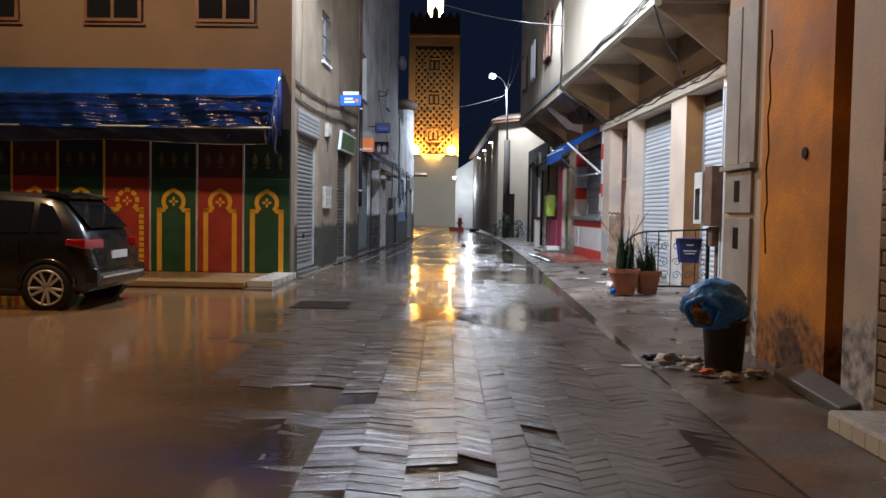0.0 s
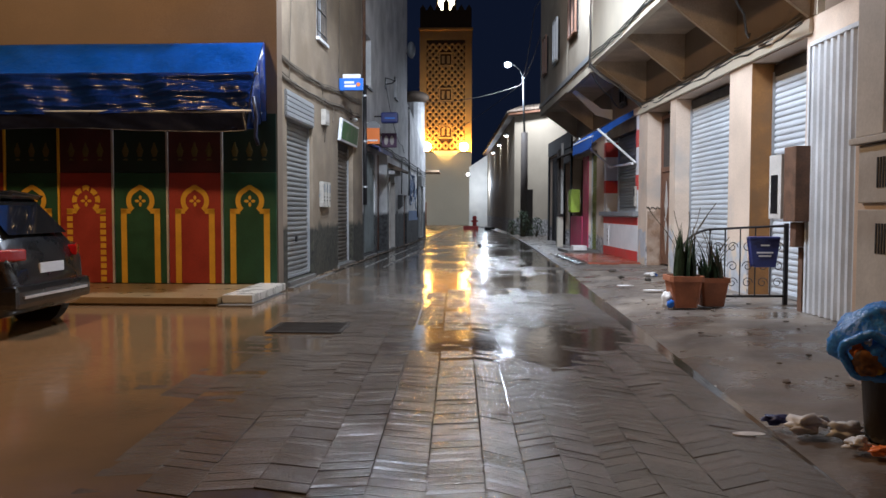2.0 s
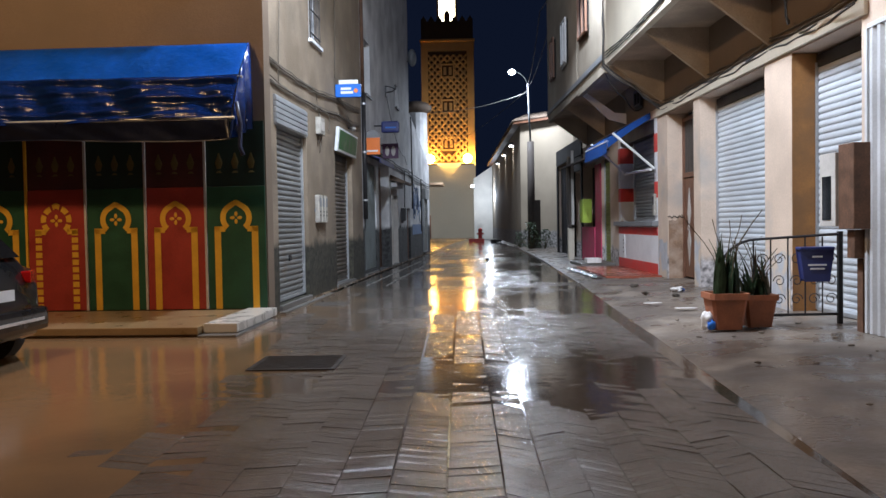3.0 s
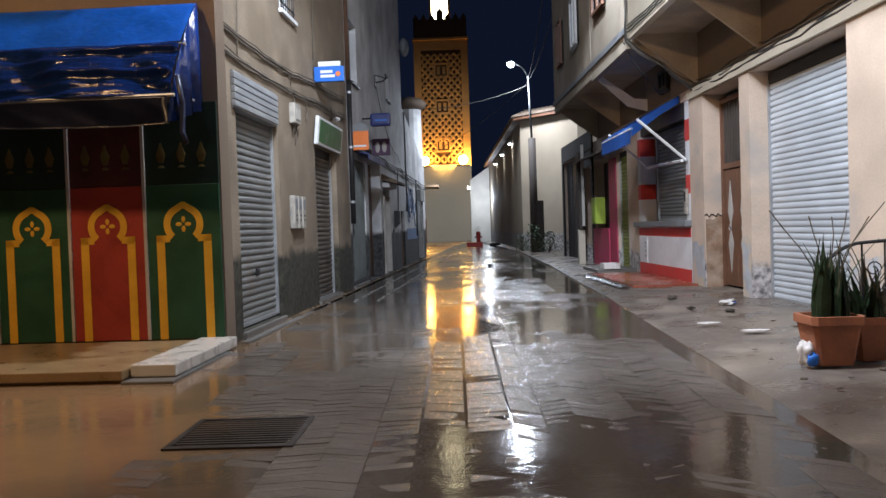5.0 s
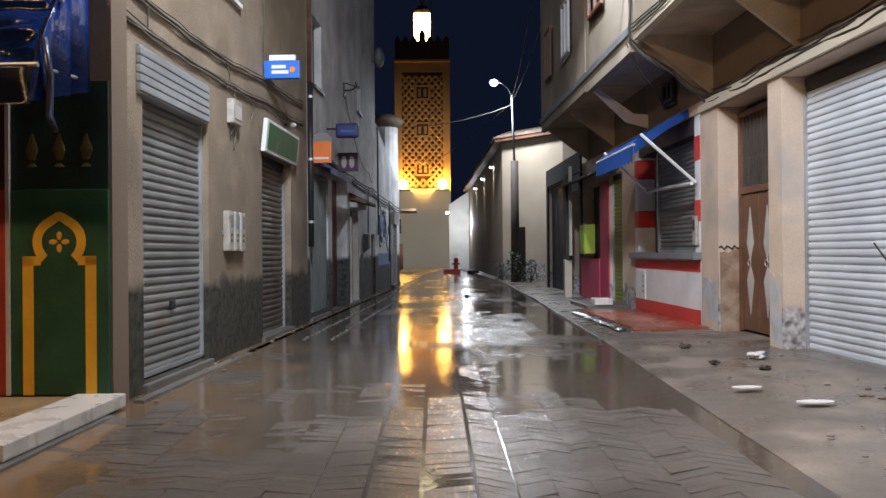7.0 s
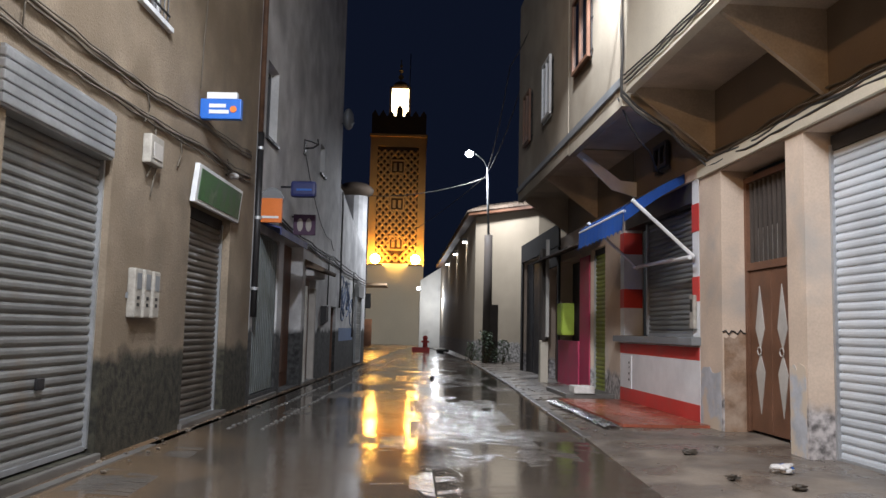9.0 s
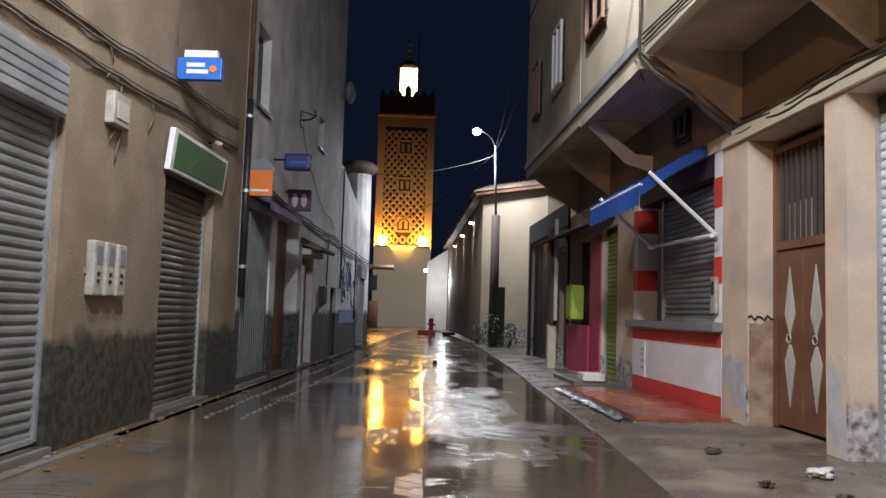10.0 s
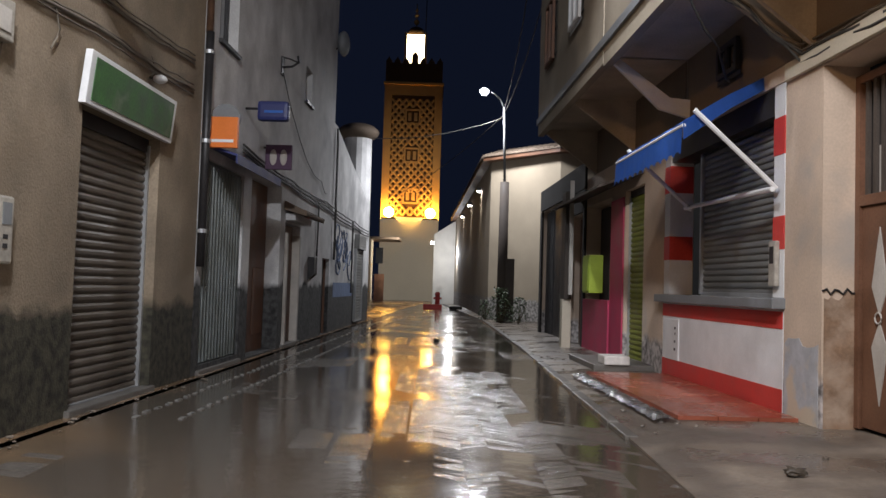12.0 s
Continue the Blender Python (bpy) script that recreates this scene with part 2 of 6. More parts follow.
def loop_line(points, r, n=6):
    """A round bar through points."""
    bm = bmesh.new()
    pts = [Vector(p) for p in points]
    rings = []
    for i, p in enumerate(pts):
        d = (pts[min(i + 1, len(pts) - 1)] - pts[max(i - 1, 0)]).normalized()
        side = d.cross(Vector((0, 0, 1))) if abs(d.z) < 0.95 else d.cross(Vector((0, 1, 0)))
        side.normalize()
        up = side.cross(d)
        rings.append([bm.verts.new(p + r * (math.cos(k * math.tau / n) * side + math.sin(k * math.tau / n) * up)) for k in range(n)])
    for a, b in zip(rings, rings[1:]):
        for k in range(n):
            bm.faces.new((a[k], a[(k + 1) % n], b[(k + 1) % n], b[k]))
    bm.faces.new(rings[0]), bm.faces.new(rings[-1][::-1])
    return bm


def holed(u0, u1, z0, z1, d0, d1, holes):
    """A wall along y (u) with rectangular holes right through, from x = d0 to d1."""
    us = sorted({u0, u1, *(c for h in holes for c in h[:2])})
    zs = sorted({z0, z1, *(c for h in holes for c in h[2:])})
    solid = {}
    for i in range(len(us) - 1):
        for j in range(len(zs) - 1):
            u, z = (us[i] + us[i + 1]) / 2, (zs[j] + zs[j + 1]) / 2
            solid[i, j] = not any(h[0] < u < h[1] and h[2] < z < h[3] for h in holes)
    bm = bmesh.new()
    quad = lambda *ps: bm.faces.new([bm.verts.new(p) for p in ps])
    for (i, j), full in solid.items():
        if not full:
            continue
        a, b, c, d = us[i], us[i + 1], zs[j], zs[j + 1]
        quad((d1, a, c), (d1, b, c), (d1, b, d), (d1, a, d))
        quad((d0, a, c), (d0, a, d), (d0, b, d), (d0, b, c))
        if not solid.get((i - 1, j)):
            quad((d0, a, c), (d1, a, c), (d1, a, d), (d0, a, d))
        if not solid.get((i + 1, j)):
            quad((d0, b, c), (d0, b, d), (d1, b, d), (d1, b, c))
        if not solid.get((i, j - 1)):
            quad((d0, a, c), (d0, b, c), (d1, b, c), (d1, a, c))
        if not solid.get((i, j + 1)):
            quad((d0, a, d), (d1, a, d), (d1, b, d), (d0, b, d))
    bmesh.ops.remove_doubles(bm, verts=bm.verts, dist=1e-5)
    return bm


# frames along the two sides of the street: x out of the wall towards +x, y along the street
A_L, A_R = math.atan(0.0482), math.atan(-0.03)
T_L = Matrix.Translation((-2.905, 17, 0)) @ Matrix.Rotation(-A_L, 4, "Z")
T_R = Matrix.Translation((4.22, 20, 0)) @ Matrix.Rotation(-A_R, 4, "Z")


def left(y, d=0.0, z=0.0):
    """Place on the left side: y along the street in the world, d out into the street."""
    return T_L @ Matrix.Translation((d, y - 17, z))


def right(y, d=0.0, z=0.0):
    """Place on the right side, turned so that +x points out into the street and +y back towards the start."""
    return T_R @ Matrix.Translation((-d, y - 20, z)) @ Matrix.Rotation(math.pi, 4, "Z")


def ground_z(y):
    return -0.14 + 0.14 * min(1.0, max(0.0, (y - 2) / 17)) - 0.3 * max(0.0, (y - 60) / 35)

# ---- ground ----


def sheet(name, x0, x1, ys, material, lift=0.0, label="", category=""):
    bm = bmesh.new()
    rows = [[bm.verts.new((x, y, ground_z(y) + lift)) for x in (x0, x1)] for y in ys]
    for a, b in zip(rows, rows[1:]):
        bm.faces.new((a[0], a[1], b[1], b[0]))
    return tagged(part(name, bm, material), label, category, kind="structure")


sheet("ground", -300, 300, [-300, -20, 2, 19, 60, 95, 600], MUD, -0.004, "wet brown muddy ground of the square", "ground")

# raised pavement along the shops, with a kerb towards the road
bm = bmesh.new()
EDGE = [(-8, 1.95), (6, 1.95), (12, 2.12), (16, 2.2), (20, 2.3), (30, 2.54), (44, 2.62), (60, 1.95), (74, 1.6)]
rows = []
for y, x in EDGE:
    z = ground_z(y)
    rows.append([bm.verts.new(p) for p in ((x, y, z - 0.05), (x, y, z + (0.012 if y < 20 else 0.035)), (x + 0.14, y, z + (0.02 if y < 20 else 0.045)), (x + 0.6, y, z + (0.05 if y < 20 else 0.07)), (x + 5, y, z + 0.1))])
for a, b in zip(rows, rows[1:]):
    for k in range(4):
        bm.faces.new((a[k], a[k + 1], b[k + 1], b[k]))
tagged(part("pavement", bm, WALK), "damp grey concrete pavement along the shop fronts", "pavement", kind="structure")

# ---- left street wall ----


def shutter(at, w, h, material, label, lock=False, pitch=0.09, head=None, group="roller shutters", guide=GALVANISED, turn=0):
    """A roller shutter that stands in the plane x = 0, centred on y, from z = 0 up; faces +x."""
    t = thing("roller_shutter", at, label, "roller shutter", group)
    bm = bmesh.new()
    prof = [(-0.006, 0), (-0.006, pitch * 0.12), (0.01, pitch * 0.15), (0.018, pitch * 0.36), (0.018, pitch * 0.66), (0.01, pitch * 0.9), (-0.006, pitch * 0.93), (-0.006, pitch)]
    a = [bm.verts.new((x, -w / 2, z)) for x, z in prof]
    b = [bm.verts.new((x, w / 2, z)) for x, z in prof]
    for i in range(len(prof) - 1):
        bm.faces.new((a[i], b[i], b[i + 1], a[i + 1]))
    me = None
    count = int(h / pitch)
    for i in range(count):
        s = part("slat", me or bm, material, t, at=(0, 0, i * pitch))
        me = s.data
    part("bottom_bar", boxes((-0.02, 0.035, -w / 2, w / 2, -0.02, 0.03)), guide, t, bevel=0.005)
    for s in (-1, 1):
        part("guide_rail", boxes((-0.03, 0.05, s * w / 2 - 0.03, s * w / 2 + 0.03, 0, h)), guide, t)
    if lock:
        part("lock", boxes((0.02, 0.05, -0.06, 0.06, 0.62, 0.72)), DARK_METAL, t, bevel=0.008)
    if head:
        hx, hz = head
        bm = bmesh.new()
        n = 5
        for i in range(n):
            z0, z1 = h + hz * i / n, h + hz * (i + 1) / n - 0.012
            box(bm, 0.02, hx, -w / 2 - 0.06, w / 2 + 0.06, z0, z1)
        box(bm, -0.1, hx - 0.02, -w / 2 - 0.05, w / 2 + 0.05, h, h + hz)
        part("shutter_box", bm, material, t, "ribbed housing box over the shutter")
    else:
        part("top_drum", boxes((-0.06, 0.03, -w / 2, w / 2, count * pitch, h + 0.1)), DARK_METAL, t)
    return t


def wall(name, frame_, y_ref, y0, y1, z0, z1, holes, material, label, thick=0.35):
    hs = [(a - y_ref, b - y_ref, c, d) for a, b, c, d in holes]
    ob = part(name, holed(y0 - y_ref, y1 - y_ref, z0, z1, -thick, 0, hs), material)
    ob.matrix_world = frame_
    return tagged(ob, label, "wall", kind="structure")


wall("wall_left_1", T_L, 17, 15.36, 23.7, -0.3, 10, [(16.12, 18.04, 0.06, 2.95), (20.46, 22.34, 0.0, 2.88), (18.4, 19.3, 4.75, 5.9)], PLASTER_L,
     "stained beige plaster street wall with a dark damp foot")
wall("wall_left_2", T_L, 17, 23.72, 34.0, -0.3, 12, [(23.95, 25.85, 0.12, 2.95), (26.3, 28.4, 0.02, 3.1), (28.8, 30.2, 0.05, 2.45), (30.2, 30.9, 5.2, 5.95), (24.3, 25.2, 4.7, 6.1), (32.9, 33.9, 0.0, 1.9)], PLASTER_GREY,
     "tall grey weathered plaster house wall")
ob = part("wall_left_3", prism([(34.02 - 17, -0.3), (42 - 17, -0.3), (42 - 17, 4.05), (34.6 - 17, 5.5), (34.02 - 17, 5.5)], 0, -0.35, -0.02), PLASTER_GREY)
ob.matrix_world = T_L
tagged(ob, "lower grey plaster wall with a sloping top", "wall", kind="structure")
# closed end and roofs
ob = part("wall_left_end", boxes((-9, -0.36, 41.7 - 17, 41.98 - 17, -0.3, 4.0)), PLASTER_GREY)
ob.matrix_world = T_L
tagged(ob, "plain end wall of the low house", "wall", kind="structure")
ob = part("wall_left_gable", boxes((-9, -0.36, 33.7 - 17, 33.98 - 17, 4.0, 12)), PLASTER_GREY)
ob.matrix_world = T_L
tagged(ob, "plain gable of the tall house", "wall", kind="structure")

shutter(left(17.08, -0.12, 0.1), 1.9, 2.85, SHUTTER_GREY, "grey steel roller shutter, closed, with a ribbed box above", lock=True)
t = thing("shutter_housing", left(16.96, 0.0, 2.9), "pale ribbed metal housing box above the grey shutter", "shutter box")
for i in range(5):
    part("rib", boxes((0.0, 0.055, -0.99, 0.99, i * 0.088, i * 0.088 + 0.074)), GALVANISED, t, bevel=0.012)
part("back", boxes((-0.1, 0.035, -0.98, 0.98, -0.02, 0.45)), GALVANISED, t)
shutter(left(21.4, -0.16, 0.03), 1.86, 2.78, SHUTTER_BROWN, "dark brown roller shutter, closed, wet at the foot")

# thresholds in front of the left shops
for y, w in ((17.08, 2.0), (21.4, 2.0), (24.9, 2.0), (29.5, 1.6)):
    t = part("door_sill", boxes((-0.1, 0.05, -w / 2, w / 2, -0.1, 0.055)), KERB, bevel=0.015)
    t.matrix_world = left(y)
    tagged(t, "worn concrete sill at the foot of the shop front", "door sill")
ob = part("gutter_kerb", boxes((0.16, 0.26, -1.5, 25, -0.1, 0.014)), KERB)
ob.matrix_world = T_L
tagged(ob, "low stone gutter edging along the wall", "kerb", kind="structure")

# ---- plaza facade with painted panels ----
T_F = Matrix.Translation((-2.93, 15.32, 0)) @ Matrix.Rotation(radians(-1.5) + math.pi, 4, "Z")   # +x runs away from the corner, +y out to the square
ob = part("wall_plaza", boxes((0.0, 12, -0.35, -0.02, -0.3, 10)), BROWN_WALL)
ob.matrix_world = T_F
tagged(ob, "brown plastered house front above the tarpaulin awning", "wall", kind="structure")
PW = 0.905


def painted_panel(i):
    red = i % 2 == 1
    ground_mat, line_mat = (PANEL_RED, PANEL_YELLOW) if red else (PANEL_GREEN, PANEL_YELLOW)
    t = thing("painted_panel", T_F @ Matrix.Translation(((i + 0.5) * PW, 0, 0.1)), ("red" if red else "dark green") + " painted wooden shutter panel with a yellow arch", "wall panel", "painted panels of the shop front")
    h = PW / 2 - 0.02
    part("board", boxes((-h, h, -0.015, 0.02, 0, 1.8)), ground_mat, t, bevel=0.006)
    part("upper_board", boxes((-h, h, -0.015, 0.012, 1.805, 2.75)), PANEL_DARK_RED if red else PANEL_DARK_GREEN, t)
    part("divider", boxes((h + 0.003, h + 0.037, -0.01, 0.04, 0, 2.6)), OLD_DOOR if i in (0, 1, 2) else PANEL_YELLOW, t, "pale batten")
    d0, d1 = 0.021, 0.027
    broken = i == 3
    for s in (-1, 1):
        x0, x1 = sorted((s * 0.23, s * 0.325))
        if broken:
            for k in range(11):
                part("painted_brick", boxes((x0, x1, d0, d1, 0.02 + k * 0.11, 0.1 + k * 0.11)), line_mat, t)
        else:
            part("arch_leg", boxes((x0, x1, d0, d1, 0.0, 1.21)), line_mat, t)
        x0, x1 = sorted((s * 0.165, s * 0.325))
        part("arch_shoulder", boxes((x0, x1, d0, d1, 1.135, 1.215)), line_mat, t)
    n = 27
    runs = [range(q * 4, min(q * 4 + 3, n)) for q in range(7)] if broken else [range(n)]
    for run in runs:
        bm = bmesh.new()
        ring = []
        for k in (*run, run[-1] + 1):
            a = radians(-48 + 276 * k / n)
            tip = 0.035 * max(0, 1 - abs(a - math.pi / 2) / 0.35)
            ring.append([bm.verts.new((math.cos(a) * r, d, 1.34 + math.sin(a) * r + tip)) for r, d in ((0.155, d0), (0.235, d0), (0.235, d1), (0.155, d1))])
        for a, b in zip(ring, ring[1:]):
            for q in range(4):
                bm.faces.new((a[q], a[(q + 1) % 4], b[(q + 1) % 4], b[q]))
        part("arch_ring", bm, line_mat, t)
    for k in range(4):
        a = k * math.pi / 2
        bm = ball(bmesh.new(), (0, 0, 0), 0.03, (1.25, 0.12, 0.8), 8)
        part("petal", bm, line_mat, t, at=Matrix.Translation((math.cos(a) * 0.055, d0 + 0.002, 1.34 + math.sin(a) * 0.055)) @ Matrix.Rotation(-a, 4, "Y"))
    for k in (-1, 0, 1):
        bm = bmesh.new()
        for z, r0, r1, hh in ((2.0, 0.05, 0.02, 0.03), (2.06, 0.03, 0.06, 0.09), (2.15, 0.06, 0.035, 0.07), (2.22, 0.03, 0.012, 0.07)):
            bmesh.ops.create_cone(bm, segments=10, radius1=r0, radius2=r1, depth=hh, cap_ends=True, matrix=Matrix.Translation((k * 0.24, 0.016, z + hh / 2)) @ Matrix.Diagonal((1, 0.1, 1, 1)))
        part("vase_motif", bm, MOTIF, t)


for i in range(9):
    painted_panel(i)

# step in front of the panels
t = thing("shop_step", T_F @ Matrix.Translation((0, 0, -0.08)), "low tiled step in front of the painted panels", "step")
part("riser", boxes((0.35, 11, 0, 2.02, -0.1, 0.07)), STEP_STONE, t, bevel=0.012)
part("tread", boxes((0.32, 11, 0, 2.06, 0.074, 0.165)), STEP_STONE, t, bevel=0.012)
t = thing("marble_step", T_F @ Matrix.Translation((0, 0, -0.08)), "pale marble end step at the corner of the shop", "step")
part("lower_block", boxes((-0.17, 0.315, 0.35, 2.1, -0.1, 0.07)), KERB, t, bevel=0.012)
part("slab", boxes((-0.12, 0.31, 0.0, 1.9, 0.075, 0.19)), MARBLE, t, bevel=0.012)

# tarpaulin awning


def tarp_strip(z_top, d_top, z_bot, d_bot, x0, x1, wave, seed):
    rng = random.Random(seed)
    bm = bmesh.new()
    nx, nz = 150, 36 if wave > 0.04 else 12
    ph = [rng.uniform(0, 6) for _ in range(6)]
    grid = []
    for j in range(nz + 1):
        f = j / nz
        row = []
        for i in range(nx + 1):
            x = x0 + (x1 - x0) * i / nx
            w = wave * (math.sin(x * 2.1 + ph[0]) + 0.6 * math.sin(x * 5.3 + ph[1] + 3 * f) + 0.35 * math.sin(x * 11 + ph[2] + f * 7)) * math.sin(math.pi * min(1, f * 0.75 + 0.1))
            if wave > 0.04:
                fold = noise.noise(Vector((x * 0.55, f * 9.0, seed * 2.0)))
                w += 0.05 * fold + 0.01 * noise.noise(Vector((x * 1.6, f * 17.0, seed * 5.0))) + 0.012 * math.sin(f * 26 + 2.5 * noise.noise(Vector((x * 0.5, 0, seed))))
            sag = 0.03 * math.sin(x * 1.3 + ph[3]) * f
            row.append(bm.verts.new((x, d_top + (d_bot - d_top) * f + w, z_top + (z_bot - z_top) * f + sag + 0.25 * w)))
        grid.append(row)
    for a, b in zip(grid, grid[1:]):
        for i in range(nx):
            bm.faces.new((a[i], a[i + 1], b[i + 1], b[i]))
    bmesh.ops.solidify(bm, geom=bm.faces, thickness=0.006)
    return bm


t = thing("tarpaulin_awning", T_F, "wet blue plastic tarpaulin awning stretched over the shop front", "awning")
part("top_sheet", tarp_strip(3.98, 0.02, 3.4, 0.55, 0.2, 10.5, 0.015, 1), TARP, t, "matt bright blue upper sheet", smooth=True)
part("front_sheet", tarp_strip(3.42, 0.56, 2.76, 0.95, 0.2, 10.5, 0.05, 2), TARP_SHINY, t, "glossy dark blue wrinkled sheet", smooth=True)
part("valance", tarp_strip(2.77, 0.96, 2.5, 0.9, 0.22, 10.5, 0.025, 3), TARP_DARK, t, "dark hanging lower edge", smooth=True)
bm = bmesh.new()
rng = random.Random(5)
for k in range(16):
    f0, f1 = k / 16, (k + 1) / 16
    zt = lambda f: 3.98 - 0.7 * f - 0.5 * f * f
    zb = lambda f: 2.75 - 0.25 * f
    xo = lambda f, q: 0.18 - 0.05 * math.sin(f * 17) * q
    vs = [bm.verts.new(p) for p in ((xo(f0, 0), 0.04 + 0.9 * f0, zt(f0)), (xo(f1, 0), 0.04 + 0.9 * f1, zt(f1)), (xo(f1, 1), 0.04 + 0.9 * f1, zb(f1)), (xo(f0, 1), 0.04 + 0.9 * f0, zb(f0)))]
    bm.faces.new(vs)
bmesh.ops.remove_doubles(bm, verts=bm.verts, dist=1e-4)
bmesh.ops.solidify(bm, geom=bm.faces, thickness=0.006)
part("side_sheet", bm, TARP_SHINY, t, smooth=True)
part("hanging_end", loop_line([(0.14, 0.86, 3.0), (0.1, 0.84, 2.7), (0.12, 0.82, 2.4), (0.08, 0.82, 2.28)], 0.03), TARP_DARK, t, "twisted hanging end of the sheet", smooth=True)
part("rail", rod(bmesh.new(), (0.15, 0.93, 2.78), (10.5, 0.93, 2.78), 0.02), GALVANISED, t)
part("upper_rail", rod(bmesh.new(), (0.15, 0.53, 3.4), (10.5, 0.53, 3.4), 0.02), GALVANISED, t)
for x in (0.2, 3.6, 7.0, 10.4):
    part("bracket", rod(bmesh.new(), (x, 0.0, 2.85), (x, 0.93, 2.78), 0.015), GALVANISED, t)


def window(name, at, w, h, depth, frame_mat, label, grille=True, pane_mat=None):
    """A window set into a wall; faces +x, centred on y, from z = 0."""
    t = thing(name, at, label, "window", kind="structure")
    e = 0.06
    part("window_frame", boxes((-depth, -depth + 0.05, -w / 2, -w / 2 + e, 0, h), (-depth, -depth + 0.05, w / 2 - e, w / 2, 0, h), (-depth, -depth + 0.05, -w / 2 + e, w / 2 - e, 0, e),
                               (-depth, -depth + 0.05, -w / 2 + e, w / 2 - e, h - e, h), (-depth, -depth + 0.05, -0.03, 0.03, e, h - e)), frame_mat, t)
    for s in (-1, 1):
        part("pane", boxes((-depth + 0.01, -depth + 0.02, min(s * 0.03, s * (w / 2 - e)), max(s * 0.03, s * (w / 2 - e)), e, h - e)), pane_mat or CAR_GLASS, t)
    part("window_sill", boxes((-depth, 0.06, -w / 2 - 0.05, w / 2 + 0.05, -0.06, -0.003)), frame_mat, t)
    if grille:
        n = int(w / 0.12)
        for k in range(n):
            y = -w / 2 + (k + 0.5) * w / n
            part("grille_bar", rod(bmesh.new(), (0.02, y, 0.02), (0.02, y, h - 0.02), 0.008, n=6), DARK_METAL, t)
        for z in (0.12, h / 2, h - 0.12):
            part("grille_rail", boxes((0.01, 0.03, -w / 2, w / 2, z - 0.01, z + 0.01)), DARK_METAL, t)
    return t


T_FW = lambda x, z: T_F @ Matrix.Translation((x, -0.02, z)) @ Matrix.Rotation(math.pi / 2, 4, "Z")
for x in (1.27, 3.42, 5.8):
    window("window_1", T_FW(x, 4.85), 1.1, 1.2, -0.07, WOOD, "dark wooden window with an iron grille")
window("window_2", left(18.85, 0, 4.75), 0.86, 1.1, 0.15, WHITE_PAINT, "small barred window in the plaster wall")
window("window_3", left(24.75, 0, 4.7), 0.86, 1.36, 0.2, DARK_METAL, "tall dark window in the grey wall", grille=False)
window("window_4", left(30.55, 0, 5.2), 0.66, 0.72, 0.2, DARK_METAL, "small dark window in the grey wall", grille=False)

# ---- right row: shop fronts under the overhanging floor ----
HOLES_R = [(21.25, 25.15, 0.0, 3.55), (18.75, 20.5, 0.02, 3.5), (15.45, 18.36, 0.02, 3.5), (12.75, 14.55, 0.02, 3.5), (26.2, 27.35, 0.0, 3.1), (28.25, 30.4, 0.0, 3.1), (30.6, 31.9, 0.0, 3.0), (32.3, 35.9, 0.0, 3.5)]
ob = part("wall_right", holed(8.7 - 20, 36.2 - 20, -0.3, 3.72, 0, 0.45, [(a - 20, b - 20, c, d) for a, b, c, d in HOLES_R]), PLASTER_R)
ob.matrix_world = T_R
tagged(ob, "pinkish beige plaster shop front with pillars and chipped foot", "wall", kind="structure")
ob = part("wall_right_back", boxes((2.4, 2.6, 8.7 - 20, 36.2 - 20, -0.3, 10)), DARK)
ob.matrix_world = T_R
tagged(ob, "dark rear wall inside the shops", "wall", kind="structure")


def bay(name, y0, y1, z_wall, z_out, z_soff, material, label, d=1.22, top=9.5):
    ob = part(name, prism([(0.0, 3.722), (0.0, z_soff), (-d + 0.12, z_soff), (-d + 0.12, z_out), (-d, z_out), (-d, top), (0.45, top), (0.45, 3.722)], 1, y0 - 20, y1 - 20), material)
    ob.matrix_world = T_R
    tagged(ob, label, "overhang", kind="structure")
    return ob


bay("overhang_1", 12.5, 20.72, 3.72, 4.58, 4.66, CREAM, "cream overhanging upper floor with a sloping concrete underside")
bay("overhang_2", 20.9, 24.2, 3.74, 4.45, 4.62, FACADE, "dull beige overhanging upper floor above the kiosk")
bay("overhang_3", 24.25, 29.8, 3.9, 4.5, 4.62, FACADE, "upper floor overhang above the far shops")
bay("overhang_4", 8.7, 12.3, 4.1, 5.1, 5.2, BROWN_WALL, "brown overhanging upper floor beside the near house", d=1.4)
# concrete undersides of the slabs and the triangular brackets that carry them
for y0, y1, zs in ((12.5, 20.72, 4.66), (20.9, 24.2, 4.62), (24.25, 29.8, 4.62)):
    ob = part("soffit", boxes((-1.09, -0.01, y0 - 19.98, y1 - 20.02, zs - 0.02, zs - 0.004)), CONCRETE)
    ob.matrix_world = T_R
    tagged(ob, "bare grey concrete underside of the overhang", "soffit", kind="structure")
    # Thin brown sheet over the wall: shade below the slab put in as colour
    ob = part("trim_wall", boxes((-0.012, -0.003, y0 - 19.98, y1 - 20.02, 3.73, zs - 0.024)), BROWN_WALL)
    ob.matrix_world = T_R
    tagged(ob, "brown strip on the wall under the overhang, slab shade put in as colour", "wall", kind="structure")
for y, zs in ((12.7, 4.63), (15.2, 4.63), (17.85, 4.63), (20.66, 4.63), (20.96, 4.59), (26.8, 4.59), (29.6, 4.59)):
    ob = part("trim_bracket", prism([(-0.014, 3.74), (-0.014, zs), (-1.09, zs), (-1.09, zs - 0.06)], 1, y - 20 - 0.035, y - 20 + 0.035), CONCRETE, bevel=0.008)
    ob.matrix_world = T_R
    tagged(ob, "triangular concrete bracket under the overhang", "bracket", kind="structure")
ob = part("trim_band", boxes((-1.26, -1.22, 20.9 - 20, 29.8 - 20, 4.72, 4.84)), GREY_PAINT)
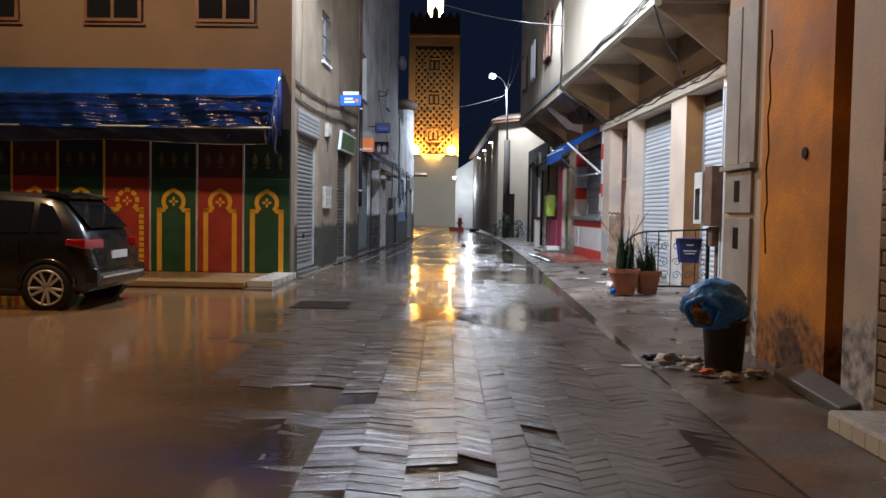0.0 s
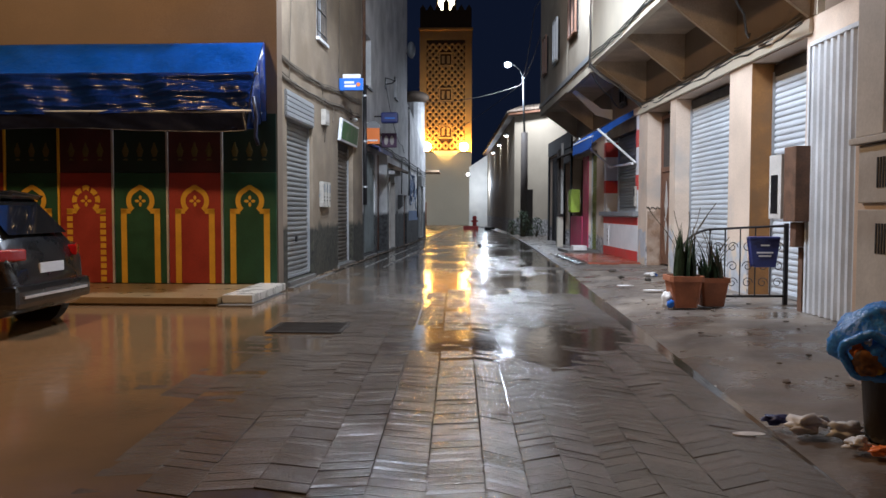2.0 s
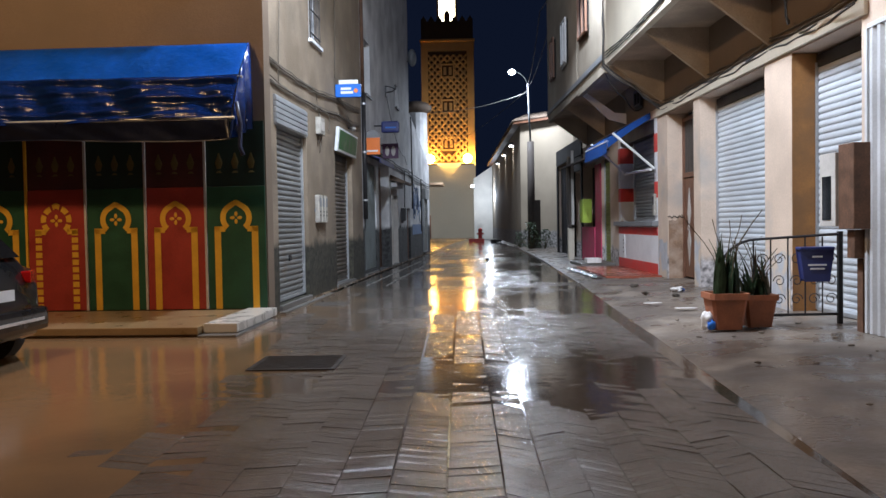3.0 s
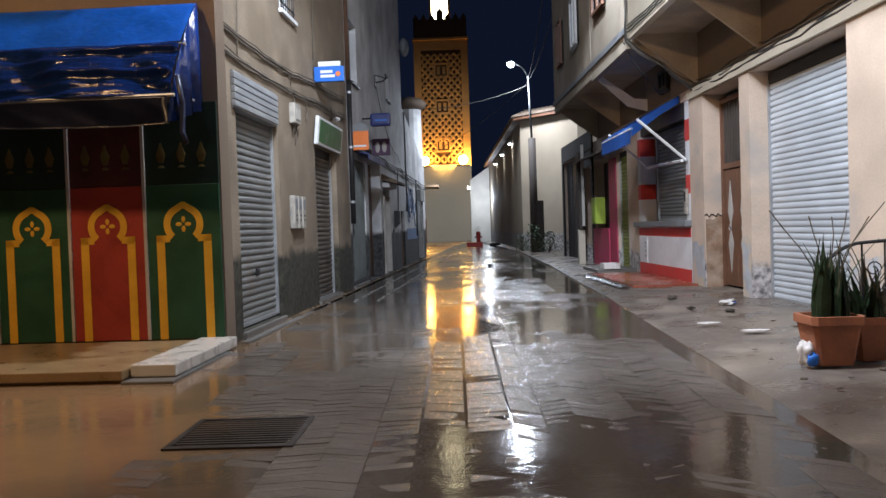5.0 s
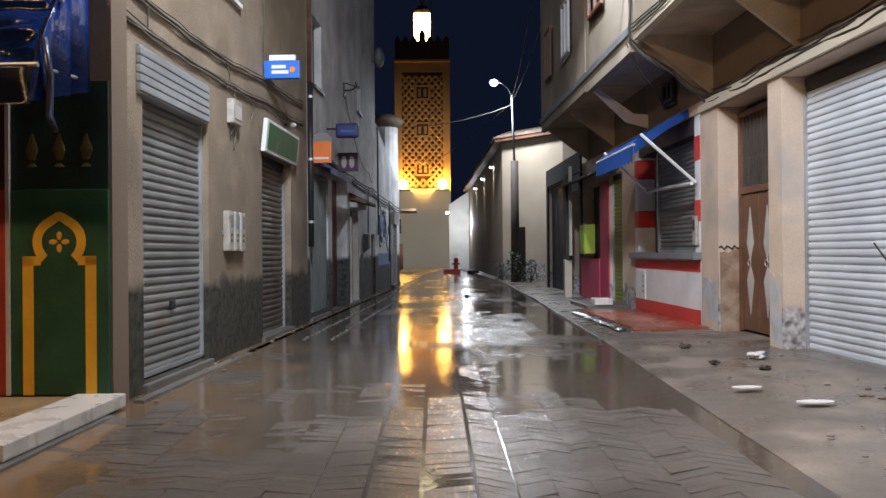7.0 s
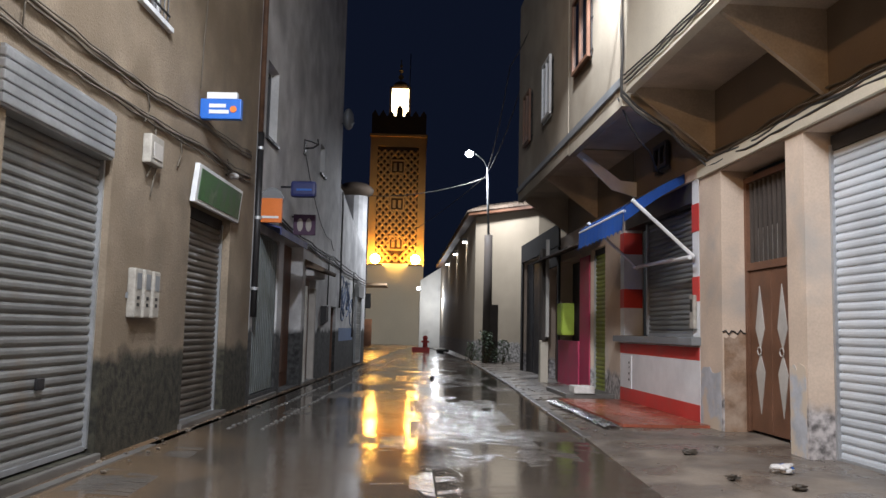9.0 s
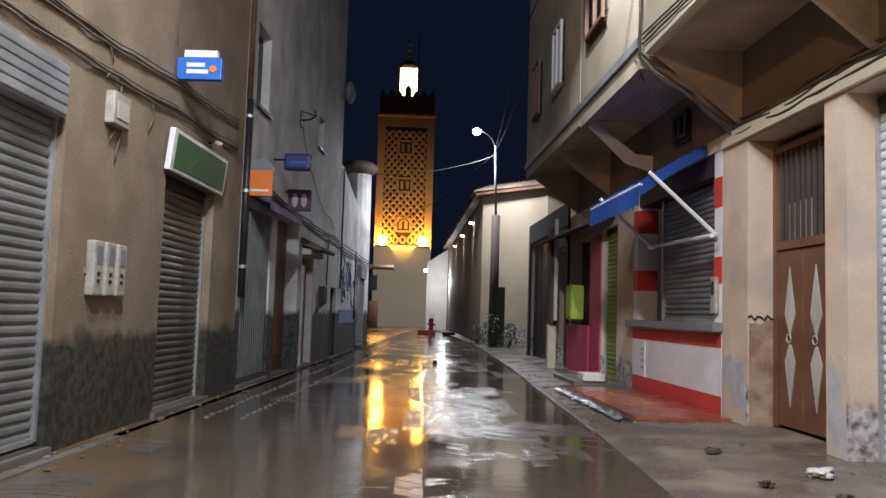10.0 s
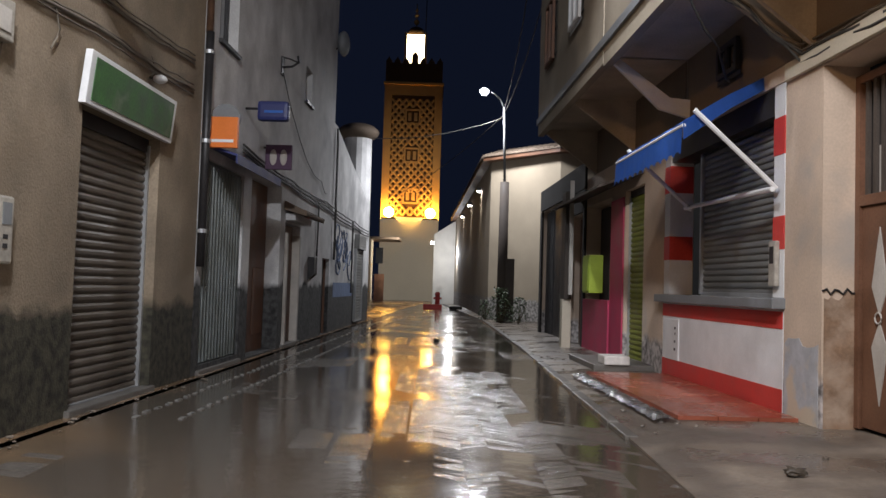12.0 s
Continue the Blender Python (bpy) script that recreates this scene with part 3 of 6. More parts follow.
ob.matrix_world = T_R
tagged(ob, "dark string course along the overhang", "trim", kind="structure")
# End bracket whose lit face is put in as white instead of concrete
ob = part("trim_fin", prism([(-1.08, 4.58), (-1.09, 4.46), (-0.45, 3.86), (-0.014, 3.74), (-0.014, 4.0), (-0.3, 4.02)], 1, 24.08 - 20, 24.15 - 20), WHITE_PAINT)
ob.matrix_world = T_R
tagged(ob, "triangular end fin under the overhang, its lit face put in as white", "trim", kind="structure")
ob = part("trim_lintel", boxes((-0.05, -0.002, 12.6 - 20, 21.2 - 20, 3.52, 3.7)), CREAM, bevel=0.01)
ob.matrix_world = T_R
tagged(ob, "cream lintel band over the shop openings", "trim", kind="structure")

shutter(right(16.9, -0.33, 0.06), 2.9, 3.3, SHUTTER_WHITE, "wide white steel roller shutter, closed")
shutter(right(13.65, -0.36, 0.06), 1.78, 3.3, SHUTTER_WHITE, "white steel roller shutter, closed, behind the iron railing")
shutter(right(26.78, -0.12, 0.1), 1.13, 2.9, OLIVE, "olive green roller shutter, closed")

# double door with white diamond ornaments
t = thing("double_door", right(19.84, -0.36, 0.1), "brown metal double door with pale diamond ornaments and a barred fanlight", "door")
part("frame", boxes((-0.04, 0.05, -0.66, -0.58, 0, 3.3), (-0.04, 0.05, 0.58, 0.66, 0, 3.3), (-0.04, 0.05, -0.58, 0.58, 2.06, 2.16), (-0.04, 0.05, -0.58, 0.58, 3.22, 3.3)), WOOD, t, bevel=0.006)
for s in (-1, 1):
    leaf = part("leaf", boxes((-0.03, 0.02, min(0, s * 0.575) + 0.004, max(0, s * 0.575) - 0.004, 0.02, 2.05)), WOOD, t, bevel=0.008)
    for z0, z1, w in ((1.05, 1.85, 0.12), (0.25, 1.0, 0.12)):
        bm = prism([(s * 0.29, z0), (s * 0.29 + w, (z0 + z1) / 2 - 0.14 * (1 if z0 > 1 else -1)), (s * 0.29, z1), (s * 0.29 - w, (z0 + z1) / 2 - 0.14 * (1 if z0 > 1 else -1))], 0, 0.021, 0.03)
        part("diamond", bm, OLD_DOOR, leaf, "pale diamond ornament")
    part("knocker", loop_line([(0.04, s * 0.29 + 0.05 * math.cos(a), 1.03 + 0.05 * math.sin(a)) for a in [k * math.tau / 10 for k in range(11)]], 0.008), OLD_DOOR, leaf)
for k in range(9):
    y = -0.5 + k * 0.125
    part("fanlight_bar", boxes((0.0, 0.03, y - 0.025, y + 0.025, 2.165, 3.215)), POLE_WOOD, t)
part("fanlight_back", boxes((-0.035, -0.02, -0.58, 0.58, 2.165, 3.215)), DARK, t)
part("fanlight_glass", boxes((-0.015, -0.008, -0.45, 0.2, 2.17, 2.6)), OLD_DOOR, t, "pale board behind the bars")

# ---- kiosk ----
t = thing("snack_kiosk", right(23.2, 0, 0.04), "red and white striped snack kiosk with grey counter", "kiosk")
HW = 1.93
part("base", boxes((-0.4, 0.0, -HW, HW, 0, 1.12)), WHITE_PAINT, t)
part("upper_stripe", boxes((0.0, 0.006, -HW, HW, 0.92, 1.1)), RED_PAINT, t, "red stripe")
part("lower_stripe", boxes((0.0, 0.006, -HW, HW, 0.0, 0.3)), RED_PAINT, t, "red stripe")
part("counter", boxes((-0.4, 0.14, -HW - 0.04, HW + 0.05, 1.125, 1.24)), GREY_PAINT, t, "grey counter slab", bevel=0.015)
part("hatch", boxes((0.002, 0.02, -1.75, -1.2, 0.3, 0.88)), WHITE_PAINT, t, "small white access hatch", bevel=0.004)
for z, w in ((0.74, 0.05), (0.66, 0.03), (0.55, 0.05), (0.44, 0.06)):
    part("lettering", boxes((0.021, 0.025, -1.3 - w, -1.3, z, z + 0.035)), DARK_METAL, t, "dark vertical lettering")
for s, m in ((-1, 0), (1, 1)):
    col = part("column", boxes((-0.35, 0.0, min(s * HW, s * (HW - 0.24)), max(s * HW, s * (HW - 0.24)), 1.245, 3.5)), WHITE_PAINT, t)
    for z0, z1 in ((1.75, 2.1), (2.75, 3.15)):
        part("stripe", boxes((-0.345, 0.006, min(s * (HW + 0.003), s * (HW - 0.246)), max(s * (HW + 0.003), s * (HW - 0.246)), z0, z1)), RED_PAINT, col)
part("back_panel", boxes((-0.34, -0.3, HW - 1.1, HW - 0.25, 1.245, 3.5)), RED_PAINT, t)
part("head", boxes((-0.4, -0.02, -HW, HW, 3.2, 3.5)), DARK_METAL, t)
shutter(right(22.75, -0.2, 1.3), 2.6, 1.95, SHUTTER_GREY, "grey shutter closing the kiosk window", pitch=0.08)
t = thing("meter_box", right(21.42, 0.0, 1.4), "small white electricity meter box on the kiosk column", "meter box")
part("case", boxes((0.007, 0.06, -0.075, 0.075, 0, 0.48)), METER, t, bevel=0.012)
part("window", boxes((0.0605, 0.065, -0.045, 0.045, 0.24, 0.42)), DARK_METAL, t)

# folding awning
t = thing("folding_awning", right(22.2, 0, 0), "faded blue canvas awning with scalloped edge on white folding arms", "awning")
bm = bmesh.new()
Y0, Y1, n = -1.65, 0.98, 36
run = lambda k, end: Y0 + (end - Y0) * k / n
back = [bm.verts.new((0.02, run(k, 0.45), 3.7)) for k in range(n + 1)]
mid = [bm.verts.new((0.5, run(k, 0.7), 3.44 - 0.03 * math.sin(math.pi * k / n))) for k in range(n + 1)]
front = [bm.verts.new((1.1, run(k, Y1), 3.06 + 0.012 * math.sin(k))) for k in range(n + 1)]
drop = [bm.verts.new((1.12, run(k, Y1), 2.72 + 0.05 * abs(math.sin(k * math.pi / 3)))) for k in range(n + 1)]
for a, b in ((back, mid), (mid, front), (front, drop)):
    for k in range(n):
        bm.faces.new((a[k], a[k + 1], b[k + 1], b[k]))
bmesh.ops.solidify(bm, geom=bm.faces, thickness=0.008)
part("canvas", bm, AWNING, t, smooth=False)
bm = bmesh.new()
edge = [Vector(p) for p in ((0.02, 0.455, 3.705), (0.5, 0.705, 3.445), (1.1, 0.985, 3.075))]
flap = [[bm.verts.new(p), bm.verts.new(p + Vector((0, 0.01, -h)))] for p, h in zip(edge, (0.14, 0.16, 0.2))]
for a, b in zip(flap, flap[1:]):
    bm.faces.new((a[0], b[0], b[1], a[1]))
bmesh.ops.solidify(bm, geom=bm.faces, thickness=0.008)
part("side_flap", bm, AWNING, t)
part("front_bar", rod(bmesh.new(), (1.09, Y0, 3.03), (1.09, Y1, 3.03), 0.022), WHITE_PAINT, t)
for y in (Y0 + 0.1, 0.95):
    part("arm", rod(bmesh.new(), (0.97, y, 3.2), (0.05, y - 0.1, 2.43), 0.028), WHITE_PAINT, t, "white tubular arm")
part("torsion_bar", rod(bmesh.new(), (0.1, Y0 - 0.1, 2.47), (0.16, 1.0, 2.4), 0.03), WHITE_PAINT, t, "white tube")
part("crank", rod(bmesh.new(), (0.02, Y0 - 0.05, 2.5), (0.25, Y0 + 0.35, 2.45), 0.02), WHITE_PAINT, t)

# red tiled floor and bright strip in front of the kiosk
t = thing("tiled_apron", right(22.85, 0, 0), "wet red tiled floor before the kiosk", "tile floor", kind="structure")
bm_me = None
for i in range(3):
    for j in range(8):
        bm = None if bm_me else boxes((0, 0.39, 0, 0.49, 0, 0.04))
        s = part("tile", bm_me or bm, RED_TILE, t, at=(0.03 + i * 0.4, -2.0 + j * 0.5, 0.075))
        bm_me = s.data
t = thing("metal_edge_strip", right(22.65, 1.28, 0.07), "crumpled shiny metal strip along the tiled floor", "metal strip")
bm = bmesh.new()
rng = random.Random(3)
rows = []
for k in range(61):
    y = -1.95 + k * 3.9 / 60
    rows.append([bm.verts.new((x + rng.uniform(-0.02, 0.02), y, z + rng.uniform(0, 0.02))) for x, z in ((0, 0.02), (0.07, 0.045), (0.15, 0.04), (0.22, 0.015))])
for a, b in zip(rows, rows[1:]):
    for k in range(3):
        bm.faces.new((a[k], a[k + 1], b[k + 1], b[k]))
bmesh.ops.solidify(bm, geom=bm.faces, thickness=0.006)
part("strip", bm, FOIL, t)

# ---- far right shops ----
t = thing("shop_alcove", right(29.32, -0.3, 0.05), "dark open alcove closed by old boards", "alcove")
for k in range(5):
    part("board", boxes((-0.03, 0.01 * (k % 2), -1.05 + k * 0.42, -1.05 + k * 0.42 + 0.4, 1.0, 3.0)), POLE_WOOD, t)
ob = part("wall_pink_low", boxes((-0.06, 0.12, 28.26 - 20, 30.4 - 20, 0.02, 1.12)), PINK_PAINT)
ob.matrix_world = T_R
tagged(ob, "low dark pink painted wall of the alcove", "wall", kind="structure")
ob = part("wall_pink", boxes((-0.03, -0.003, 27.38 - 20, 28.24 - 20, 0.02, 3.0)), PINK_PAINT)
ob.matrix_world = T_R
tagged(ob, "pink and red painted shop wall", "wall", kind="structure")
t = thing("green_box", right(29.0, 0.3, 1.25), "lime green metal cabinet on the shop wall", "cabinet")
part("case", boxes((-0.26, 0.02, -0.28, 0.28, 0, 0.75)), LIME, t, bevel=0.02)
part("door", boxes((0.022, 0.035, -0.24, 0.24, 0.04, 0.71)), LIME, t, bevel=0.006)
t = thing("dark_gate", right(34.1, -0.1, 0), "tall dark metal gate, closed", "gate")
for k in range(6):
    part("plank", boxes((-0.03, 0.02 + 0.01 * (k % 2), -1.75 + k * 0.59, -1.75 + k * 0.59 + 0.57, 0.05, 3.45)), DARK_METAL, t)
t = thing("dark_doorway", right(31.25, -0.2, 0), "dark wooden shop door, closed", "door")
part("leaf", boxes((-0.03, 0.02, -0.6, 0.6, 0.02, 2.95)), WOOD, t)
part("panel", boxes((0.022, 0.035, -0.45, 0.45, 0.3, 1.3)), WOOD, t, bevel=0.01)
part("panel", boxes((0.022, 0.035, -0.45, 0.45, 1.5, 2.7)), WOOD, t, bevel=0.01)
t = thing("corrugated_canopy", right(28.6, 0, 3.0), "sagging old canopy over the pink shop", "canopy")
part("sheet", prism([(0.0, 0.28), (0.75, 0.02), (0.75, 0.06), (0.0, 0.34)], 1, -2.2, 2.3), POLE_WOOD, t)

# Boards added over the pale wall, near-black to carry the shade there
for a, b, c, d in ((30.42, 30.58, 0.0, 3.5), (31.92, 32.28, 0.0, 3.5), (35.92, 36.22, 0.0, 3.5), (30.6, 31.9, 3.02, 3.5), (30.42, 36.22, 3.52, 4.1)):
    ob = part("trim_boards", boxes((-0.06, -0.003, a - 20, b - 20, c, d)), DARK, bevel=0.01)
    ob.matrix_world = T_R
    tagged(ob, "dark weathered boards round the old shop doors, shade put into their colour", "trim", kind="structure")

# ---- near right house ----
T_N = Matrix.Translation((3.08, 0, 0)) @ Matrix.Diagonal((-1, 1, 1, 1))


def near(y, d=0.0, z=0.0):
    """On the near house's front: +x out into the street, +y back towards the start."""
    return Matrix.Translation((3.08 - d, y, z)) @ Matrix.Rotation(math.pi, 4, "Z")


bm = holed(-10, 7.58, -0.3, 10, -0.4, 0, [(5.72, 6.19, 0.0, 3.6), (1.0, 5.0, 0.0, 3.6)])
bm.transform(T_N)
tagged(part("wall_near_right", bm, OCHRE), "ochre orange plaster house wall, worn at the foot", "wall", kind="structure")
tagged(part("wall_near_pillar", boxes((3.1, 3.5, 7.6, 8.65, -0.3, 10)), PLASTER_R), "pale chipped plaster pillar beside the ochre wall", "wall", kind="structure")
tagged(part("wall_near_end", boxes((3.52, 12, 8.3, 8.65, -0.3, 10)), BROWN_WALL), "side wall of the ochre house", "wall", kind="structure")
OLD_WOOD = mat("blackened_wood", (0.022, 0.016, 0.012), 0.7, var=0.4, scale=4)
t = thing("wooden_door", near(5.955, -0.2, -0.02), "tall dark brown wooden door, closed", "door")
part("leaf", boxes((-0.04, 0.0, -0.25, 0.25, 0, 3.55)), OLD_WOOD, t)
for z0, z1 in ((0.15, 1.1), (1.25, 2.2), (2.35, 3.4)):
    part("panel", boxes((0.002, 0.015, -0.19, 0.19, z0, z1)), OLD_WOOD, t, bevel=0.006)
part("handle", boxes((0.015, 0.05, 0.17, 0.2, 1.2, 1.45)), PANEL_YELLOW, t, "brass pull handle", bevel=0.006)
ob = part("trim_pilaster", boxes((2.98, 3.075, 5.24, 5.71, -0.12, 3.9)), PLASTER_R, bevel=0.012)
tagged(ob, "flaking beige pilaster beside the wooden door", "pilaster", kind="structure")
t = thing("stone_jamb", (2.99, 5.12, -0.1), "narrow jamb of rough small stones", "jamb")
rng = random.Random(8)
for k in range(34):
    w, h = rng.uniform(0.07, 0.1), 0.1
    part("stone", boxes((-rng.uniform(0.005, 0.03), 0.08, -w, 0.1, 0.006, h - 0.006)), STEP_STONE, t, at=(0, 0, k * h + 0.1), bevel=0.012)
shutter(near(3.0, -0.1, 0.0), 3.95, 3.5, SHUTTER_BROWN, "brown roller shutter of the near shop, closed", pitch=0.1)
t = thing("tiled_doorstep", (2.9, 4.34, -0.06), "low doorstep faced with cream tiles", "doorstep")
part("slab", boxes((-0.3, 0.2, -0.7, 0.75, 0, 0.12)), MARBLE, t, bevel=0.02)
for k in range(9):
    part("tile", boxes((-0.012, 0.0, 0, 0.15, 0, 0.1)), CREAM, t, at=(-0.3, -0.68 + k * 0.156, 0.005))
t = thing("cupboard", near(8.17, -0.02, 0.1), "old grey-white meter cupboard doors set in the pillar", "cupboard")
for y0, y1, z0, z1 in ((-0.42, -0.02, 1.75, 3.35), (0.02, 0.42, 1.75, 3.35), (-0.36, 0.36, 1.25, 1.68), (-0.36, 0.36, 0.05, 1.2)):
    d = part("door", boxes((0.0, 0.035, y0, y1, z0, z1)), OLD_DOOR, t, bevel=0.008)
    if z1 < 1.7:
        for k in range(4):
            part("slot", boxes((0.036, 0.042, -0.08 + k * 0.04, -0.06 + k * 0.04, z1 - 0.32, z1 - 0.1)), DARK_METAL, d)
part("ledge", boxes((-0.02, 0.08, -0.44, 0.44, 1.69, 1.74)), OLD_DOOR, t, bevel=0.008)
t = thing("wall_vent", near(6.64, 0.003, 1.85), "small dark round hole in the ochre wall", "vent")
part("rim", rod(bmesh.new(), (0, 0, 0), (0.012, 0, 0), 0.05, n=14), DARK, t)
part("crack", loop_line([(0.0, -0.8 + 0.03 * math.sin(k * 2.1), 1.2 - k * 0.16) for k in range(14)], 0.008), DARK, t, "dark crack running down the plaster")

# ---- closing walls behind the start ----
ob = part("wall_back", boxes((-40, 40, -14.4, -14, -0.4, 9)), BROWN_WALL)
tagged(ob, "plain house front behind the square", "wall", kind="structure")
ob = part("wall_square", boxes((-22, -21.6, -14, 40, -0.4, 9)), BROWN_WALL)
tagged(ob, "plain house front across the square", "wall", kind="structure")

# ---- mosque wall, minaret and end of the street ----
ob = part("wall_mosque", prism([(2.85, 45.0), (2.35, 75.0), (9, 75.0), (9, 41.5), (5.2, 42.3)], 2, -0.5, 6.3), MOSQUE)
tagged(ob, "cream mosque side wall", "wall", kind="structure")
t = thing("tiled_roof", (0, 0, 6.3), "tiled eaves roof on the mosque wall", "roof")
part("roof_slab", prism([(2.5, 44.7), (2.0, 75.0), (9, 75.0), (9, 41.0), (5.1, 41.9)], 2, 0.0, 0.14), WOOD, t)
tile = None
for (ax, ay), (bx, by), n in (((2.45, 44.65), (5.1, 41.85), 15), ((2.45, 44.75), (1.98, 74.9), 95)):
    for k in range(n):
        f = (k + 0.5) / n
        along = math.atan2(by - ay, bx - ax)
        if tile is None:
            bm = bmesh.new()
            prof = [(0.13 * math.cos(a), 0.09 * math.sin(a)) for a in [j * math.pi / 6 for j in range(7)]]
            lo = [bm.verts.new((x, 0, z)) for x, z in prof]
            hi = [bm.verts.new((x * 0.85, 0.9, z + 0.32)) for x, z in prof]
            for j in range(6):
                bm.faces.new((lo[j], lo[j + 1], hi[j + 1], hi[j]))
            bm.faces.new(lo)
        o = part("roof_tile", tile or bm, ROOF_TILE, t, at=Matrix.Translation((ax + (bx - ax) * f, ay + (by - ay) * f, 0.145)) @ Matrix.Rotation(along + (0 if n < 50 else math.pi), 4, "Z"))
        tile = o.data
ob = part("wall_white", prism([(0.75, -0.5), (3.2, -0.5), (3.2, 6.6), (2.4, 6.3), (0.75, 5.2)], 1, 74.0, 74.6), PLASTER_W)
tagged(ob, "white wall at the end of the street", "wall", kind="structure")
MX, MY, MH, MZ0, MZ1 = -1.765, 95.0, 2.98, 8.2, 21.87
t = thing("minaret", (MX, MY, 0), "square ochre minaret with lattice relief, floodlit from below", "minaret")
part("base", boxes((-MH, MH, 0, 6.4, -0.8, MZ0)), BARE, t, "plain pale plaster base")
part("shaft", boxes((-MH, MH, 0.25, 6.4, MZ0, MZ1)), STONE_SHADED, t)
for s in (-1, 1):
    part("corner_pier", boxes((min(s * MH, s * 2.2), max(s * MH, s * 2.2), 0, 0.3, MZ0, MZ1)), STONE, t)
part("top_band", boxes((-2.2, 2.2, 0, 0.3, MZ1 - 1.05, MZ1)), STONE, t)
part("cornice", boxes((-MH - 0.12, MH + 0.12, -0.15, 6.5, MZ1, MZ1 + 0.3)), STONE, t, bevel=0.05)
part("parapet", boxes((-MH + 0.05, MH - 0.05, 0.05, 6.3, MZ1 + 0.3, MZ1 + 2.3)), STONE_SHADED, t)
bm = bmesh.new()
lz0, lz1 = MZ0 + 0.2, MZ1 - 1.1
step, rise = 4.32 / 6, 0.8
rowsn = int((lz1 - lz0) / rise)
for j in range(rowsn):
    for i in range(6):
        x, z = -2.16 + i * step, lz0 + j * rise
        if any(abs(x + step / 2) < 0.8 and abs(z + rise / 2 - c) < 0.8 for c in (MZ0 + 2.2, MZ0 + 6.4, MZ0 + 10.4)):
            continue
        for a, b in (((x, z), (x + step, z + rise)), ((x + step, z), (x, z + rise))):
            m = ((a[0] + b[0]) / 2, (a[1] + b[1]) / 2)
            rod(bm, (a[0], 0.12, a[1]), (b[0], 0.12, b[1]), 0.13, n=4)
        for q in range(4):
            ang = q * math.pi / 2
            ball(bm, (x + step / 2 + 0.14 * math.cos(ang), 0.12, z + rise / 2 + 0.14 * math.sin(ang)), 0.11, (1, 0.8, 1), 6)
part("lattice", bm, STONE, t, "raised interlaced lattice")
for c in (MZ0 + 2.2, MZ0 + 6.4, MZ0 + 10.4):
    w = part("window", boxes((-0.8, -0.62, 0.02, 0.3, c - 0.8, c + 0.8), (0.62, 0.8, 0.02, 0.3, c - 0.8, c + 0.8), (-0.62, 0.62, 0.02, 0.3, c + 0.62, c + 0.8), (-0.62, 0.62, 0.02, 0.3, c - 0.8, c - 0.62)), STONE, t)
    part("window_plate", boxes((-0.62, 0.62, 0.15, 0.28, c - 0.62, c + 0.62)), STONE_SHADED, w)
    for s in (-1, 1):
        part("opening", boxes((s * 0.3 - 0.17, s * 0.3 + 0.17, 0.1, 0.2, c - 0.45, c + 0.42)), STONE, w, bevel=0.04)
for k in range(7):
    x = -MH + 0.35 + k * (2 * MH - 0.7) / 6
    part("merlon", prism([(x - 0.3, MZ1 + 2.3), (x + 0.3, MZ1 + 2.3), (x + 0.3, MZ1 + 2.5), (x + 0.12, MZ1 + 2.7), (x, MZ1 + 2.95), (x - 0.12, MZ1 + 2.7), (x - 0.3, MZ1 + 2.5)], 1, 0.05, 0.4), STONE_SHADED, t)
LAN = glow("lantern_glow", (1.0, 0.84, 0.48), 9)
lan = part("lantern", boxes((-1.05, 1.05, 2.0, 4.2, MZ1 + 2.3, MZ1 + 5.9)), LAN, t, "brightly lit lantern turret")
for s in (-1, 1):
    part("lantern_post", boxes((s * 1.05 - 0.12, s * 1.05 + 0.12, 1.85, 2.05, MZ1 + 2.3, MZ1 + 6.1)), STONE, lan)
part("lantern_arch", prism([(-0.35, MZ1 + 2.3), (0.35, MZ1 + 2.3), (0.35, MZ1 + 3.6), (0, MZ1 + 4.1), (-0.35, MZ1 + 3.6)], 1, 1.9, 2.0), STONE_SHADED, lan)
part("cap", ball(bmesh.new(), (0, 3.2, MZ1 + 6.2), 1.0, (1, 1, 0.9)), STONE_SHADED, t, smooth=True)
bm = rod(bmesh.new(), (0, 3.2, MZ1 + 7), (0, 3.2, MZ1 + 9.6), 0.06)
for z, r in ((7.6, 0.3), (8.3, 0.24), (8.9, 0.17)):
    ball(bm, (0, 3.2, MZ1 + z), r)
part("finial", bm, STONE, t, smooth=True)
part("flagpole", rod(bmesh.new(), (1.0, 2.2, MZ1 + 5), (1.05, 2.2, MZ1 + 10), 0.05), DARK_METAL, t)
for x in (-2.1, 2.1):
    f = thing("floodlight", (MX + x, MY - 0.9, MZ0 + 0.1), "bright warm floodlight shining up the minaret", "floodlight", "minaret floodlights")
    part("lens", ball(bmesh.new(), (0, 0, 0.3), 0.5), glow("flood_glow", (1.0, 0.52, 0.09), 110), f, smooth=True)
    # Tray added below the lens to keep its light off the base
    part("bracket", boxes((-0.75, 0.75, -0.65, 0.9, -0.3, -0.26)), STONE, f)
    lamp("flood_lamp", (MX + x, MY - 0.75, MZ0 + 0.5), (MX + x * 0.6, MY + 0.3, MZ0 + 7), 6300, WARM, 0.3, 115)

# ---- near things: car, bin, pots, railing ----


